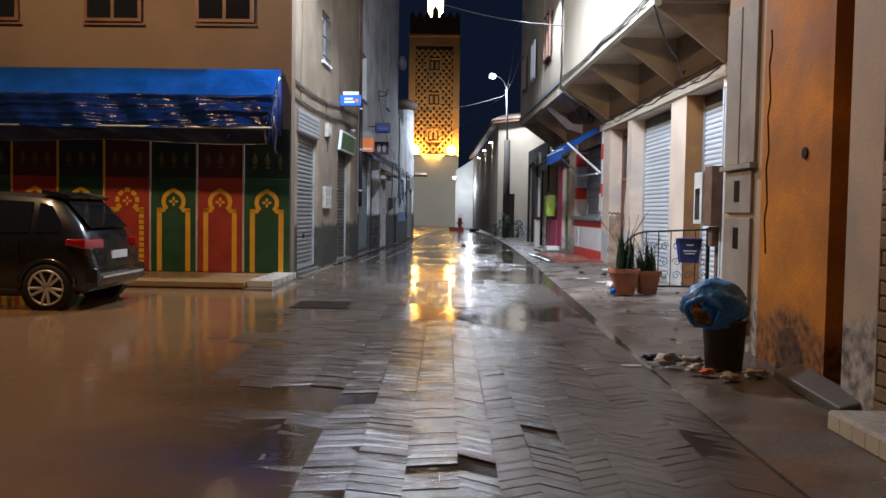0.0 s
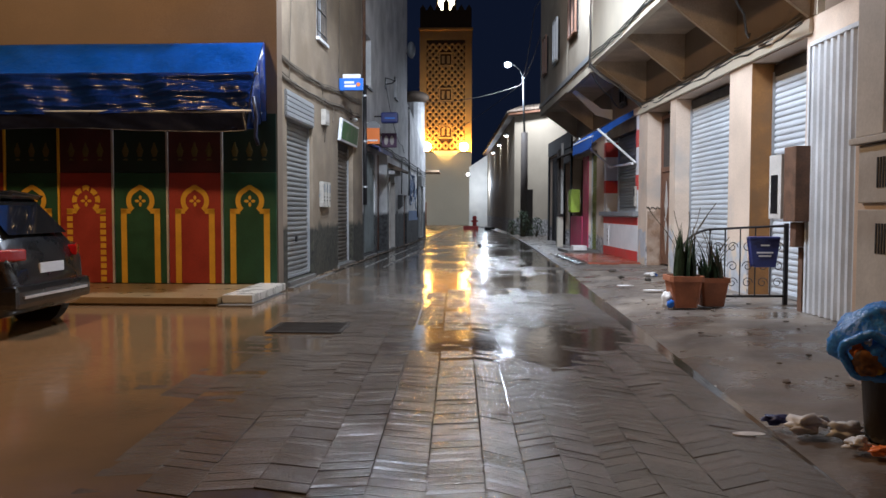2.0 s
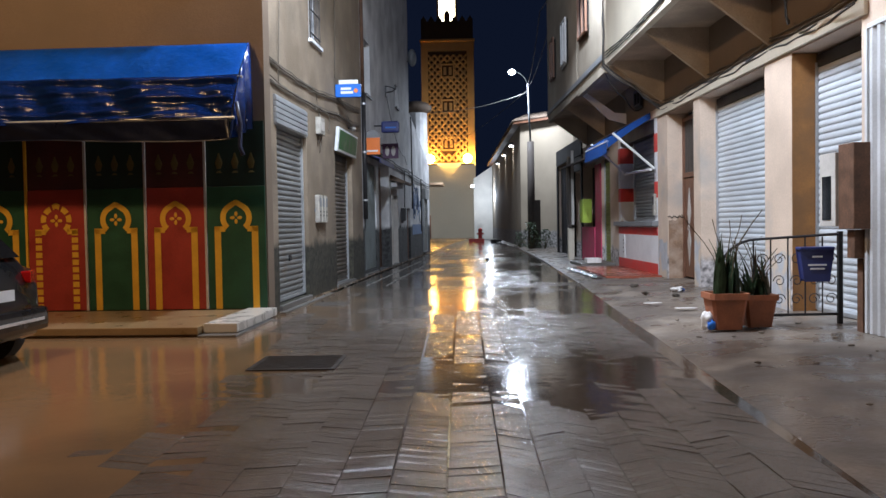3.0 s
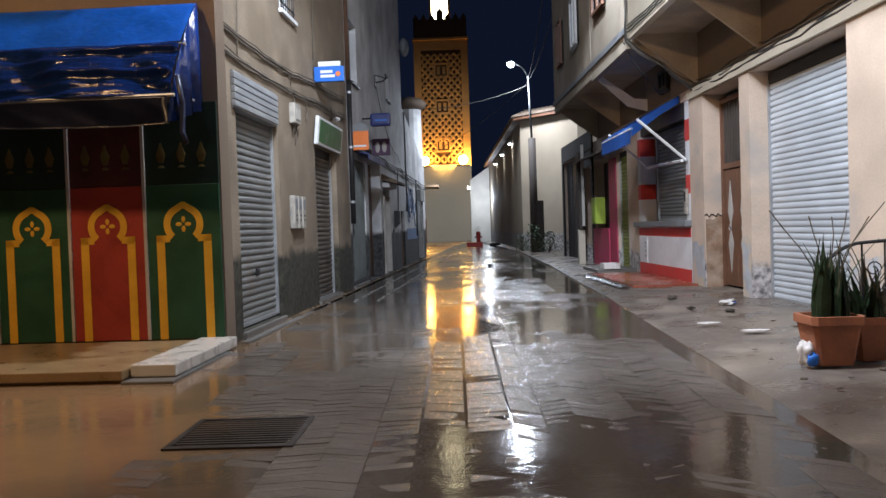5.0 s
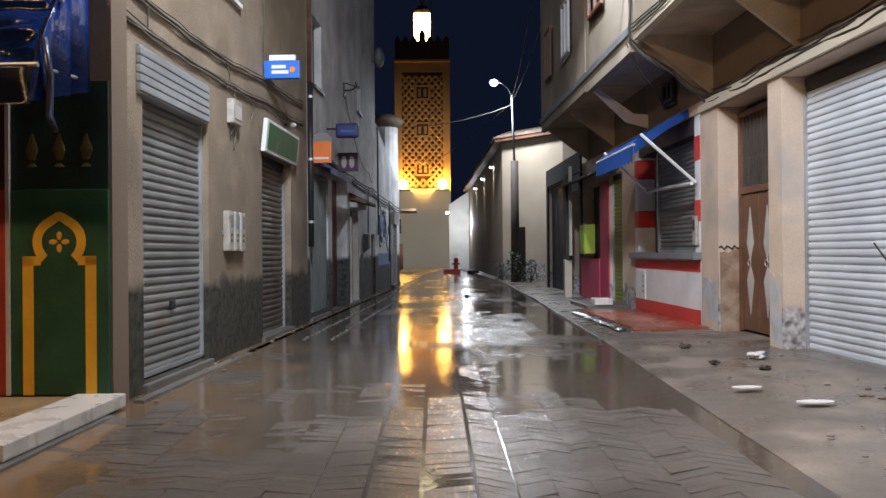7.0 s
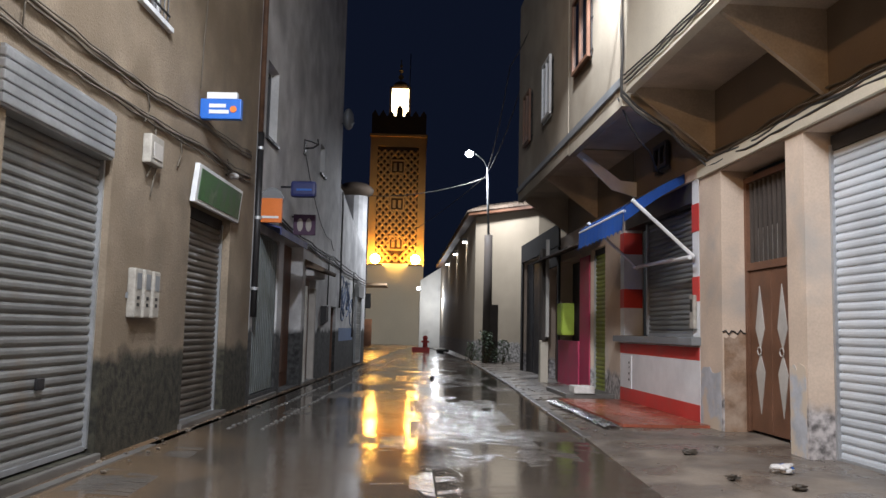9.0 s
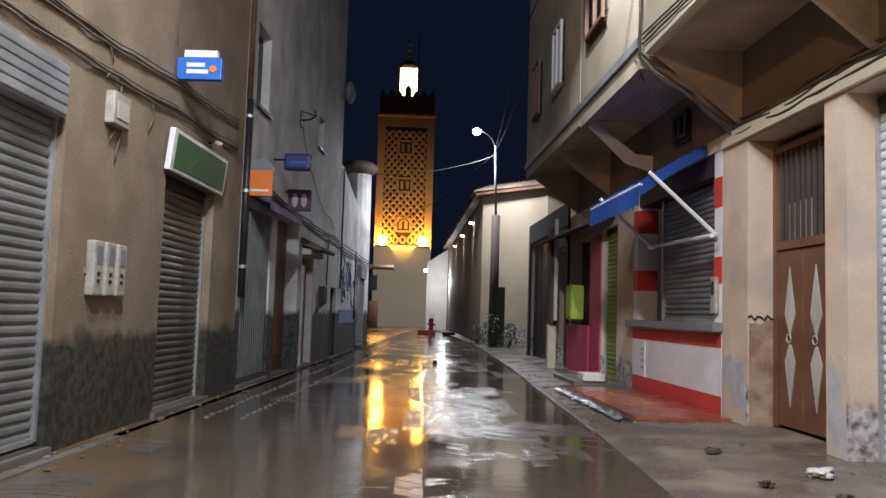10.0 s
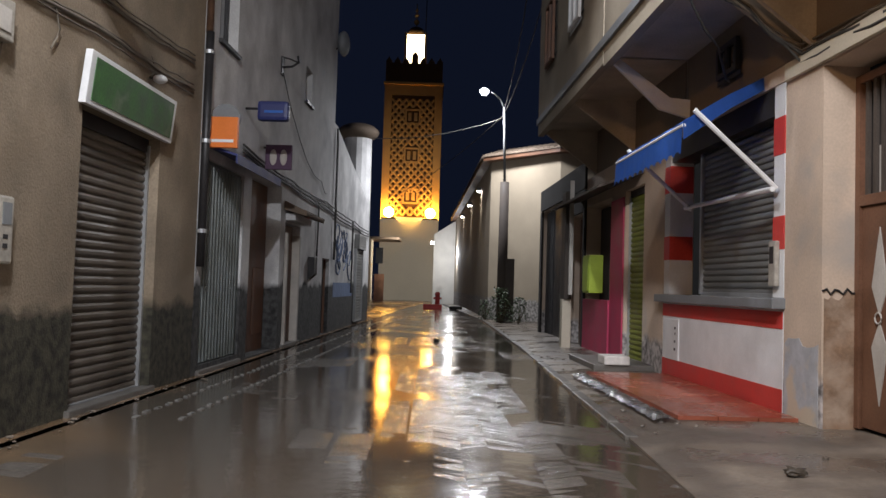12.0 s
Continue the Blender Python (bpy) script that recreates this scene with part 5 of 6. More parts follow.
def cable(name, points, r, label, sag=0.0, seed=1, frame_=None, jitter=0.012, material=None):
    """A cable through points, with sag between them and a little unevenness."""
    rng = random.Random(seed)
    out = []
    for a, b in zip(points, points[1:]):
        a, b = Vector(a), Vector(b)
        n = max(3, int((b - a).length / 0.3))
        for k in range(n):
            f = k / n
            p = a.lerp(b, f)
            p.z -= sag * 4 * f * (1 - f)
            out.append(p + Vector((rng.uniform(0, jitter), rng.uniform(-jitter, jitter), rng.uniform(-jitter, jitter))))
    out.append(Vector(points[-1]))
    ob = part(name, loop_line(out, r, 5), material or BLACK_CABLE, smooth=True)
    if frame_ is not None:
        ob.matrix_world = frame_
    return tagged(ob, label, "cable", "cables")


LC = "dusty cable clipped along the plaster wall"
for k, (za, zb, r) in enumerate(((3.86, 4.1, 0.02), (3.9, 4.16, 0.012), (3.82, 4.05, 0.014), (3.57, 3.72, 0.024), (3.53, 3.66, 0.013), (3.6, 3.78, 0.012))):
    cable("wall_cable", [(0.02, 15.35 - 17, za), (0.02, 18.0 - 17, za - 0.04), (0.02, 20.6 - 17, (za + zb) / 2), (0.02, 23.3 - 17, zb)], r * 0.75, LC, 0.03, k, T_L, 0.016, DUSTY_CABLE)
for k, (y, z0, z1) in enumerate(((18.7, 3.46, 3.85), (19.0, 2.7, 3.55), (18.85, 2.9, 3.2), (21.9, 3.5, 3.75), (20.5, 4.4, 7.5), (19.8, 3.2, 3.6), (16.2, 3.5, 6.5))):
    cable("drop_cable", [(0.02, y - 17, z0), (0.03, y - 17 + 0.12, (z0 + z1) / 2), (0.02, y - 17 + 0.03, z1)], 0.008, LC, 0.0, k + 20, T_L, 0.012, DUSTY_CABLE)
for k, (za, zb) in enumerate(((3.35, 3.2), (3.3, 3.12), (3.42, 3.3))):
    cable("wall_cable", [(0.03, 25.6 - 17, za), (0.03, 29 - 17, za - 0.12), (0.03, 33 - 17, zb), (0.03, 38 - 17, zb - 0.1), (0.03, 41.8 - 17, zb - 0.15)], 0.018, "sagging cable along the grey wall", 0.05, k + 40, T_L)
cable("wall_cable", [(0.03, 28 - 17, 5.2), (0.03, 30.2 - 17, 4.0), (0.03, 32.2 - 17, 3.7), (0.03, 33 - 17, 3.5)], 0.009, "loose cable hanging across the grey wall", 0.1, 50, T_L)
cable("drop_cable", [(0.03, 34.3 - 17, 5.4), (0.04, 34.3 - 17, 3.2), (0.03, 34.4 - 17, 1.9)], 0.03, "dark pipe down the grey wall", 0, 51, T_L)
cable("drop_cable", [(0.03, 32.0 - 17, 3.2), (0.03, 32.0 - 17, 1.9)], 0.02, "dark pipe down the grey wall", 0, 52, T_L)
cable("drop_cable", [(0.03, 37.6 - 17, 3.2), (0.03, 37.7 - 17, 1.0)], 0.03, "dark pipe down the grey wall", 0, 53, T_L)

corrugated(left(24.9, -0.1, 0.14), 1.82, 2.75, 13, GATE_GREY, "metal_gate", "grey corrugated steel shop gate, closed", "gate", 0.07)
t = thing("shop_canopy", left(25.2, 0, 2.98), "small dark purple sheet canopy above the gate", "canopy")
part("sheet", prism([(0.0, 0.12), (0.42, 0.0), (0.42, 0.03), (0.0, 0.16)], 1, -1.2, 1.35), SIGN_NAVY, t)
part("fringe", boxes((0.4, 0.42, -1.2, 1.35, -0.1, 0.0)), SIGN_NAVY, t)
t = thing("square_sign", left(23.95, 0.03, 3.08), "orange square sign with pale lettering on a rounded grey lightbox", "sign")
part("board", boxes((0.0, 0.4, -0.04, 0.04, 0, 0.42)), SIGN_ORANGE, t, bevel=0.006)
part("lettering", boxes((0.05, 0.35, -0.046, -0.0405, 0.07, 0.11)), WHITE_PAINT, t, "pale lettering")
bm = rod(bmesh.new(), (0.2, 0.05, 0.42), (0.2, 0.12, 0.42), 0.2, n=24)
part("lightbox", bm, GREY_PAINT, t, "rounded grey lightbox")
t = thing("bracket_sign", left(25.75, 0.2, 3.82), "dark blue drum sign on a wall bracket", "sign")
part("drum", boxes((0.0, 0.5, -0.09, 0.09, 0, 0.32)), SIGN_NAVY, t, bevel=0.06)
part("lettering", boxes((0.12, 0.42, -0.096, -0.0905, 0.12, 0.16)), SIGN_BLUE, t)
part("arm", rod(bmesh.new(), (-0.28, 0, 0.2), (0.02, 0, 0.2), 0.02), DARK_METAL, t)
t = thing("small_sign", left(26.95, 0.04, 3.22), "small dark purple sign with two pale ovals", "sign")
part("board", boxes((0.0, 0.46, -0.04, 0.04, 0, 0.43)), mat("purple_paint", (0.09, 0.04, 0.09), 0.6), t, bevel=0.01)
for x in (0.14, 0.32):
    part("oval", ball(bmesh.new(), (x, -0.04, 0.21), 0.07, (0.9, 0.12, 2.0)), OLD_DOOR, t, smooth=True)
part("arm", rod(bmesh.new(), (-0.1, 0, 0.38), (0.02, 0, 0.38), 0.02), DARK_METAL, t)
t = thing("shop_interior_door", left(27.35, -0.25, 0.02), "dark shop recess with a closed brown door", "door")
part("leaf", boxes((-0.04, 0.0, -0.95, 0.95, 0, 3.05)), WOOD, t)
for y in (-0.48, 0.48):
    part("panel", boxes((0.002, 0.016, y - 0.36, y + 0.36, 0.3, 1.5)), WOOD, t, bevel=0.01)
t = thing("house_door", left(29.5, -0.12, 0.05), "brown house door between pale stone jambs", "door")
part("leaf", boxes((-0.04, 0.0, -0.5, 0.5, 0, 2.38)), WOOD, t)
for s in (-1, 1):
    part("jamb", boxes((0.0, 0.16, s * 0.56 - 0.06, s * 0.56 + 0.06, 0, 2.2)), OLD_DOOR, t, bevel=0.01)
t = thing("door_canopy", left(29.6, 0, 2.55), "small tiled canopy over the house door", "canopy")
part("slab", prism([(0.0, 0.16), (0.42, 0.04), (0.44, 0.1), (0.0, 0.3)], 1, -0.95, 0.95), ROOF_TILE, t, bevel=0.015)
part("lower_moulding", boxes((0.0, 0.2, -0.8, 0.8, -0.06, 0.08)), PLASTER_GREY, t, bevel=0.015)
t = thing("post_box", left(31.3, 0.0, 1.35), "small dark box fixed to the grey wall", "box")
part("case", prism([(0.0, 0.0), (0.14, 0.12), (0.14, 0.5), (0.0, 0.5)], 1, -0.16, 0.16), DARK_METAL, t, bevel=0.01)
t = thing("house_door", left(33.4, -0.12, 0.0), "narrow dark house door, closed", "door")
part("leaf", boxes((-0.04, 0.0, -0.38, 0.38, 0, 1.88)), DARK_METAL, t)
part("frame", boxes((0.0, 0.05, -0.4, -0.34, 0, 1.88), (0.0, 0.05, 0.34, 0.4, 0, 1.88)), WOOD, t)
shutter(left(39.3, 0.02, 0.1), 1.5, 2.3, SHUTTER_GREY, "small grey roller shutter, closed, on the low house", head=(0.12, 0.45))
t = thing("wall_graffiti", left(36.6, -0.015, 0), "faded blue scribbled graffiti on the low wall", "graffiti")
rng = random.Random(77)
for k in range(9):
    y, z = rng.uniform(-1.6, 1.4), rng.uniform(1.5, 2.5)
    pts = [(0.0, y + 0.35 * math.sin(j * 0.9 + k), z + 0.45 * math.sin(j * 0.6 + k * 2.0)) for j in range(9)]
    part("stroke", loop_line(pts, 0.025, 4), GRAFFITI, t)
part("blue_patch", boxes((-0.004, 0.0, -1.9, 1.6, 0.9, 1.3)), GRAFFITI, t, "faded blue painted patch")
t = thing("lamp_bracket", left(28.0, 0, 5.3), "empty iron lamp bracket high on the grey wall", "bracket")
part("arm", loop_line([(0, 0, 0), (0.2, 0, 0.02), (0.32, 0, 0.1), (0.3, 0, 0.22)], 0.022), DARK_METAL, t)
part("plate", boxes((0, 0.03, -0.08, 0.08, -0.15, 0.2)), DARK_METAL, t)
part("stay", loop_line([(0, 0, 0.2), (0.16, 0, 0.16), (0.3, 0, 0.1)], 0.016), DARK_METAL, t)
t = thing("roof_turret", (-2.35, 43.3, 0), "pale plaster chimney turret with a dark round cap", "turret")
part("shaft", rod(bmesh.new(), (0, 0, -0.2), (0, 0, 7.0), 0.56, 0.52, 16), PLASTER_GREY, t)
part("cap", ball(bmesh.new(), (0, 0, 7.0), 0.78, (1, 1, 0.45), 16), ROOF_TILE, t, smooth=True)
t = thing("dish_antenna", left(33.7, 0.2, 7.5), "small satellite dish on the house corner", "satellite dish")
part("dish", ball(bmesh.new(), (0, 0, 0), 0.32, (0.5, 1, 1), 14), GREY_PAINT, t, smooth=True)
part("arm", rod(bmesh.new(), (-0.3, 0, -0.2), (0.05, 0, -0.02), 0.02), DARK_METAL, t)

# ---- right street cables, windows ----
RC = "tangled black cable along the lintel"
for k, (z, d, r) in enumerate(((3.74, 0.05, 0.02), (3.79, 0.06, 0.013), (3.68, 0.06, 0.016), (3.84, 0.05, 0.012))):
    cable("lintel_cable", [(-d, 12.8 - 20, z - 0.02), (-d, 15.2 - 20, z), (-d, 18.4 - 20, z - 0.03), (-d, 20.85 - 20, z - 0.03), (-0.6, 20.82 - 20, 4.1 + 0.02 * k), (-1.26, 20.8 - 20, 4.55 + 0.03 * k), (-1.27, 20.78 - 20, 6.6), (-1.27, 20.78 - 20, 9)], r, RC, 0.04, k + 60, T_R, 0.025, DUSTY_CABLE if k % 2 else BLACK_CABLE)
for k in range(3):
    cable("fascia_cable", [(-1.25, 12.6 - 20, 4.7 + 0.05 * k), (-1.25, 16 - 20, 4.7 + 0.03 * k), (-1.25, 20.7 - 20, 4.7 + 0.06 * k)], 0.012, "cable along the edge of the overhang", 0.05, k + 70, T_R)
cable("loose_cable", [(-1.2, 12.6 - 20, 4.6), (-0.5, 13.6 - 20, 4.0), (-0.1, 14.4 - 20, 3.9)], 0.018, "loose pale cable under the overhang", 0.15, 75, T_R)
cable("loose_cable", [(-1.25, 21 - 20, 4.6), (-0.6, 21.6 - 20, 4.0), (-0.1, 22.5 - 20, 3.85)], 0.014, "loose cable under the overhang", 0.12, 76, T_R)
window("window_5", T_R @ Matrix.Translation((-1.22, 23.0 - 20, 5.7)) @ Matrix.Rotation(math.pi, 4, "Z"), 1.1, 1.3, -0.06, WOOD, "upper window with a bulging iron grille")
window("window_6", T_R @ Matrix.Translation((-1.22, 25.9 - 20, 5.6)) @ Matrix.Rotation(math.pi, 4, "Z"), 0.8, 1.2, -0.06, WHITE_PAINT, "upper window with pale frame and iron grille")
window("window_7", T_R @ Matrix.Translation((-1.22, 28.2 - 20, 5.6)) @ Matrix.Rotation(math.pi, 4, "Z"), 0.8, 1.2, -0.06, WOOD, "upper window with iron grille")
window("window_8", T_R @ Matrix.Translation((-0.014, 22.6 - 20, 3.95)) @ Matrix.Rotation(math.pi, 4, "Z"), 0.6, 0.4, -0.05, DARK_METAL, "small dark vent under the overhang", grille=False)

# pillar damage and clutter by the far shops
t = thing("utility_post", right(30.3, 0.45, 0.0), "old timber post with dark boards by the pink shop", "post")
part("post", boxes((-0.1, 0.1, -0.12, 0.12, 0, 1.1)), CREAM, t, bevel=0.02)
part("board", boxes((-0.08, 0.08, -0.2, 0.2, 1.1, 3.4)), POLE_WOOD, t, bevel=0.01)
part("rail", boxes((-0.04, 0.04, 0.4, 0.46, 1.2, 3.6)), OLD_DOOR, t)
t = thing("concrete_step", right(26.4, 0.5, 0.06), "broken concrete step in front of the green shutter", "step")
part("slab", boxes((-0.5, 0.45, -1.0, 0.9, 0, 0.1)), KERB, t, bevel=0.02)
part("block", boxes((-0.1, 0.3, 0.5, 0.95, 0.101, 0.24)), PAPER, t, bevel=0.02)

# ---- street lamp, far street ----
t = thing("street_lamp", Matrix.Translation((3.13, 42.0, 0)) @ Matrix.Diagonal((0.95, 0.95, 0.95, 1)), "lit street lamp on a dark timber and steel pole", "street lamp")
part("pole", rod(bmesh.new(), (0, 0, -0.2), (0, 0, 5.4), 0.2, 0.17, 12), POLE_WOOD, t, smooth=True)
part("mast", rod(bmesh.new(), (0, 0, 5.3), (-0.1, 0, 8.3), 0.055, 0.035, 10), GREY_PAINT, t, smooth=True)
part("arm", loop_line([(-0.1, 0, 8.25), (-0.25, 0.05, 8.6), (-0.45, 0.1, 8.8), (-0.62, 0.15, 8.9)], 0.024), GREY_PAINT, t, smooth=True)
hd = part("lamp_head", ball(bmesh.new(), (-0.85, 0.2, 8.99), 0.2, (1.2, 0.8, 0.3)), GREY_PAINT, t, smooth=True)
part("lens", ball(bmesh.new(), (-0.87, 0.14, 8.9), 0.17, (1.0, 0.9, 0.85)), glow("lamp_glow", (0.9, 0.96, 1.0), 32), hd, smooth=True)
for k, pts in enumerate(([(3.05, 42.0, 7.85), (2.6, 31, 8.4), (3.0, 24, 9.2)], [(3.05, 42.0, 7.7), (2.9, 30, 8.0), (3.0, 22, 8.9)], [(3.05, 42.0, 7.6), (-1.7, 60, 6.5)], [(3.05, 42.0, 7.5), (-2.2, 43.2, 6.8)], [(3.0, 20.8, 6.15), (-2.6, 22, 7.9)])):
    cable("overhead_wire", pts, 0.014, "thin overhead wire across the night sky", 0.3, k + 90)
for y, x in ((49.8, 2.76), (56.4, 2.65), (63.6, 2.53)):
    t = thing("wall_lamp", (x, y, 5.7), "white downlight on the mosque wall", "wall lamp", "lamps along the mosque wall")
    part("housing", boxes((-0.22, 0.1, -0.15, 0.15, 0, 0.16)), GREY_PAINT, t, bevel=0.03)
    part("lens", boxes((-0.19, 0.0, -0.12, 0.12, -0.04, -0.003)), glow("wall_lamp_glow", (1.0, 0.97, 0.9), 40), t)
    lamp("wall_light", (x - 0.16, y, 5.55), (x - 0.02, y, 0), 80, (1.0, 0.95, 0.85), 0.06, 60)
t = thing("wall_lamp", (0.62, 73.7, 4.4), "bright white lamp at the corner of the white wall", "wall lamp", "lamps along the mosque wall")
part("housing", boxes((-0.15, 0.2, -0.2, 0.31, 0, 0.25)), GREY_PAINT, t, bevel=0.03)
part("lens", boxes((-0.12, 0.12, -0.23, -0.203, 0.03, 0.22)), glow("wall_lamp_glow", (1.0, 0.97, 0.9), 40), t)
lamp("end_light", (2.0, 70.8, 3.6), (2.0, 74, 1.5), 400, COOL, 0.1)
# Unseen fill added to brighten the minaret base and the low house
lamp("yard_light", (0.4, 76.5, 5.0), (-2, 95, 2), 4200, (1.0, 0.93, 0.8), 0.2, 104)
t = thing("red_kerb_block", (0.7, 58.6, ground_z(58.6)), "low red painted kerb block", "kerb")
part("block", boxes((-0.5, 0.55, -0.3, 0.3, -0.05, 0.26)), RED_PAINT, t, bevel=0.03)
t = thing("fire_hydrant", (1.0, 59.6, ground_z(59.6)), "red fire hydrant post at the street end", "hydrant")
part("barrel", rod(bmesh.new(), (0, 0, 0), (0, 0, 0.8), 0.15, 0.13, 14), RED_PAINT, t, smooth=True)
part("dome", ball(bmesh.new(), (0, 0, 0.8), 0.16), RED_PAINT, t, smooth=True)
part("outlet", rod(bmesh.new(), (-0.24, 0, 0.58), (0.24, 0, 0.58), 0.06, n=10), RED_PAINT, t)
t = thing("old_tyre", (2.0, 57.5, ground_z(57.5)), "old black tyre lying in the street", "tyre")
part("tyre", loop_line([(0.28 * math.cos(k * math.tau / 20), 0.28 * math.sin(k * math.tau / 20), 0.1) for k in range(21)], 0.1, 8), TYRE, t, smooth=True)
t = thing("stone_in_road", (0.72, 31.5, 0.0), "dark stone lying on the road", "stone")
lumpy("stone", 0.07, (1, 1, 0.8), DARK_METAL, 41, 0.3, 2, t, (0, 0, 0.05))
# far low house left of the minaret
t = thing("far_house", (-4.6, 80, ground_z(80)), "low pale house beside the minaret", "house")
part("wall", holed(-1.8, 2.4, 0, 5.2, -0.15, 0.15, [(0.55, 1.15, 3.2, 4.5), (0.5, 1.3, 0.0, 2.3)]), CREAM, t)
part("window", boxes((0.55, 1.15, 0.05, 0.12, 3.2, 4.5)), CAR_GLASS, t)
part("door", boxes((0.5, 1.3, 0.05, 0.12, 0.0, 2.3)), WOOD, t)
part("roof", boxes((-2.0, 2.5, -0.35, 4, 5.2, 5.4)), ROOF_TILE, t)
tagged(part("wall_far_left", boxes((-14, -6.4, 80, 80.4, -0.6, 6)), PLASTER_GREY), "plain grey house front beside the minaret", "wall", kind="structure")


def bush(at, r, h, count, seed, label):
    t = thing("bush", at, label, "bush", "plants at the pole foot")
    rng = random.Random(seed)
    stem = bmesh.new()
    for _ in range(7):
        a = rng.uniform(0, 6.28)
        rod(stem, (0, 0, 0), (r * 0.7 * math.cos(a), r * 0.7 * math.sin(a), h * rng.uniform(0.5, 0.9)), 0.02, 0.006, 5)
    part("stem", stem, DRY, t)
    bm = bmesh.new()
    for _ in range(count):
        a, q, z = rng.uniform(0, 6.28), r * math.sqrt(rng.random()), h * rng.uniform(0.08, 1)
        q *= 1.1 - 0.6 * z / h
        c = Vector((q * math.cos(a), q * math.sin(a), z))
        d = Vector((rng.uniform(-1, 1), rng.uniform(-1, 1), rng.uniform(-0.3, 1))).normalized() * rng.uniform(0.05, 0.11)
        s = d.cross(Vector((rng.uniform(-1, 1), rng.uniform(-1, 1), 1))).normalized() * 0.03
        bm.faces.new([bm.verts.new(c), bm.verts.new(c + d * 0.5 + s), bm.verts.new(c + d), bm.verts.new(c + d * 0.5 - s)])
    o = part("foliage", bm, LEAF, t)
    o["kind"] = "stuff"


bush((3.05, 41.4, 0.0), 0.5, 1.3, 420, 3, "scrubby green bush round the lamp pole")
bush((3.65, 41.0, 0.05), 0.4, 0.9, 300, 4, "low weedy bush on the pavement")
bush((2.7, 44.2, 0.0), 0.3, 0.8, 200, 5, "weeds against the mosque wall")
t = thing("wooden_board", (3.45, 41.9, 0.05), "dark wooden board leaning at the pole foot", "board")
part("board", boxes((-0.25, 0.1, -0.05, 0.05, 0, 2.3)), POLE_WOOD, t, bevel=0.01)

# damaged plaster on the pillars
def patch(name, pts, axis, a, b, material, label):
    ob = part(name, prism(pts, axis, a, b), material)
    ob.matrix_world = T_R
    return tagged(ob, label, "plaster patch", kind="structure")


rng = random.Random(4)
BARE_EARTH = mat("bare_plaster", (0.3, 0.19, 0.12), 0.9, var=0.35, scale=5, fine=30, bump=0.6, second=(0.42, 0.32, 0.24))
BLUE_WASH = mat("blue_wash", (0.46, 0.47, 0.5), 0.8, var=0.2, scale=5, second=(0.55, 0.46, 0.36), lo=0.5, hi=0.6)


def ragged(x0, x1, z0, z1, n=9, r=0.05):
    top = [(x0 + (x1 - x0) * k / n, z1 + rng.uniform(-r, r)) for k in range(n + 1)]
    return [(x0, z0), (x1, z0)] + top[::-1]


patch("trim_patch", ragged(0.02, 0.34, 0.03, 1.32), 1, 20.494 - 20, 20.499 - 20, BARE_EARTH, "bare earthen patch where the pillar's plaster fell")
patch("trim_patch", ragged(20.55 - 20, 21.22 - 20, 0.03, 0.85), 0, -0.006, -0.001, BLUE_WASH, "worn blue-grey wash at the pillar foot")
patch("trim_patch", ragged(18.4 - 20, 18.73 - 20, 0.03, 1.0), 0, -0.006, -0.001, BLUE_WASH, "worn blue-grey wash at the pillar foot")
patch("trim_patch", ragged(14.6 - 20, 15.4 - 20, 0.03, 0.8), 0, -0.006, -0.001, BLUE_WASH, "worn blue-grey wash at the pillar foot")
# Thin panel on the jamb: weak orange lamplight put into its brown
JAMB = mat("sodium_lit_jamb", (0.3, 0.14, 0.04), 0.75, var=0.25, scale=4, second=(0.2, 0.1, 0.035))
ob = part("trim_jamb", boxes((0.003, 0.35, 14.54 - 20, 14.547 - 20, 0.03, 3.49)), JAMB)
ob.matrix_world = T_R
tagged(ob, "brown side of the shop opening, sodium light put into its colour", "jamb", kind="structure")
patch("trim_patch", ragged(0.02, 0.3, 0.03, 0.9), 1, 15.444 - 20, 15.449 - 20, BARE_EARTH, "bare patch on the pillar side")
ob = part("crack", loop_line([(0.0 + 0.04 * k, 20.49 - 20, 1.36 + 0.03 * math.sin(k * 2.3)) for k in range(9)], 0.012, 5), DARK)
ob.matrix_world = T_R
tagged(ob, "dark crack across the pillar plaster", "crack", kind="structure")
# rubble and leaves along the wall foot and on the pavement
bm = bmesh.new()
for k in range(260):
    if k % 2:
        y = rng.uniform(15.5, 40)
        x, z = -2.85 + 0.0482 * (y - 17) + rng.uniform(0.05, 0.35), ground_z(y) + 0.03
    else:
        y = rng.uniform(8, 28)
        x, z = rng.uniform(2.5, 4.1), ground_z(y) + 0.072
    q = rng.uniform(0.008, 0.03)
    bmesh.ops.create_icosphere(bm, subdivisions=1, radius=q, matrix=Matrix.Translation((x, y, z)) @ Matrix.Diagonal((1.3, 1, 0.5, 1)))
tagged(part("gravel", bm, WALK), "scattered grit and small debris along the wall foot", "debris", kind="stuff")

# ---- drain grate, paving, standing water ----
IRON = mat("cast_iron", (0.05, 0.042, 0.036), 0.45, 0.4, var=0.3, scale=6)
t = thing("drain_grate", (-1.68, 11.42, ground_z(11.42) + 0.01), "square cast-iron drain grate set in the road", "drain grate")
part("frame", boxes((-0.42, 0.42, -0.4, -0.36, -0.02, 0.012), (-0.42, 0.42, 0.36, 0.4, -0.02, 0.012), (-0.42, -0.38, -0.36, 0.36, -0.02, 0.012), (0.38, 0.42, -0.36, 0.36, -0.02, 0.012)), IRON, t)
for k in range(12):
    y = -0.33 + k * 0.06
    part("grate_bar", boxes((-0.38, 0.38, y - 0.014, y + 0.014, -0.015, 0.008)), IRON, t)
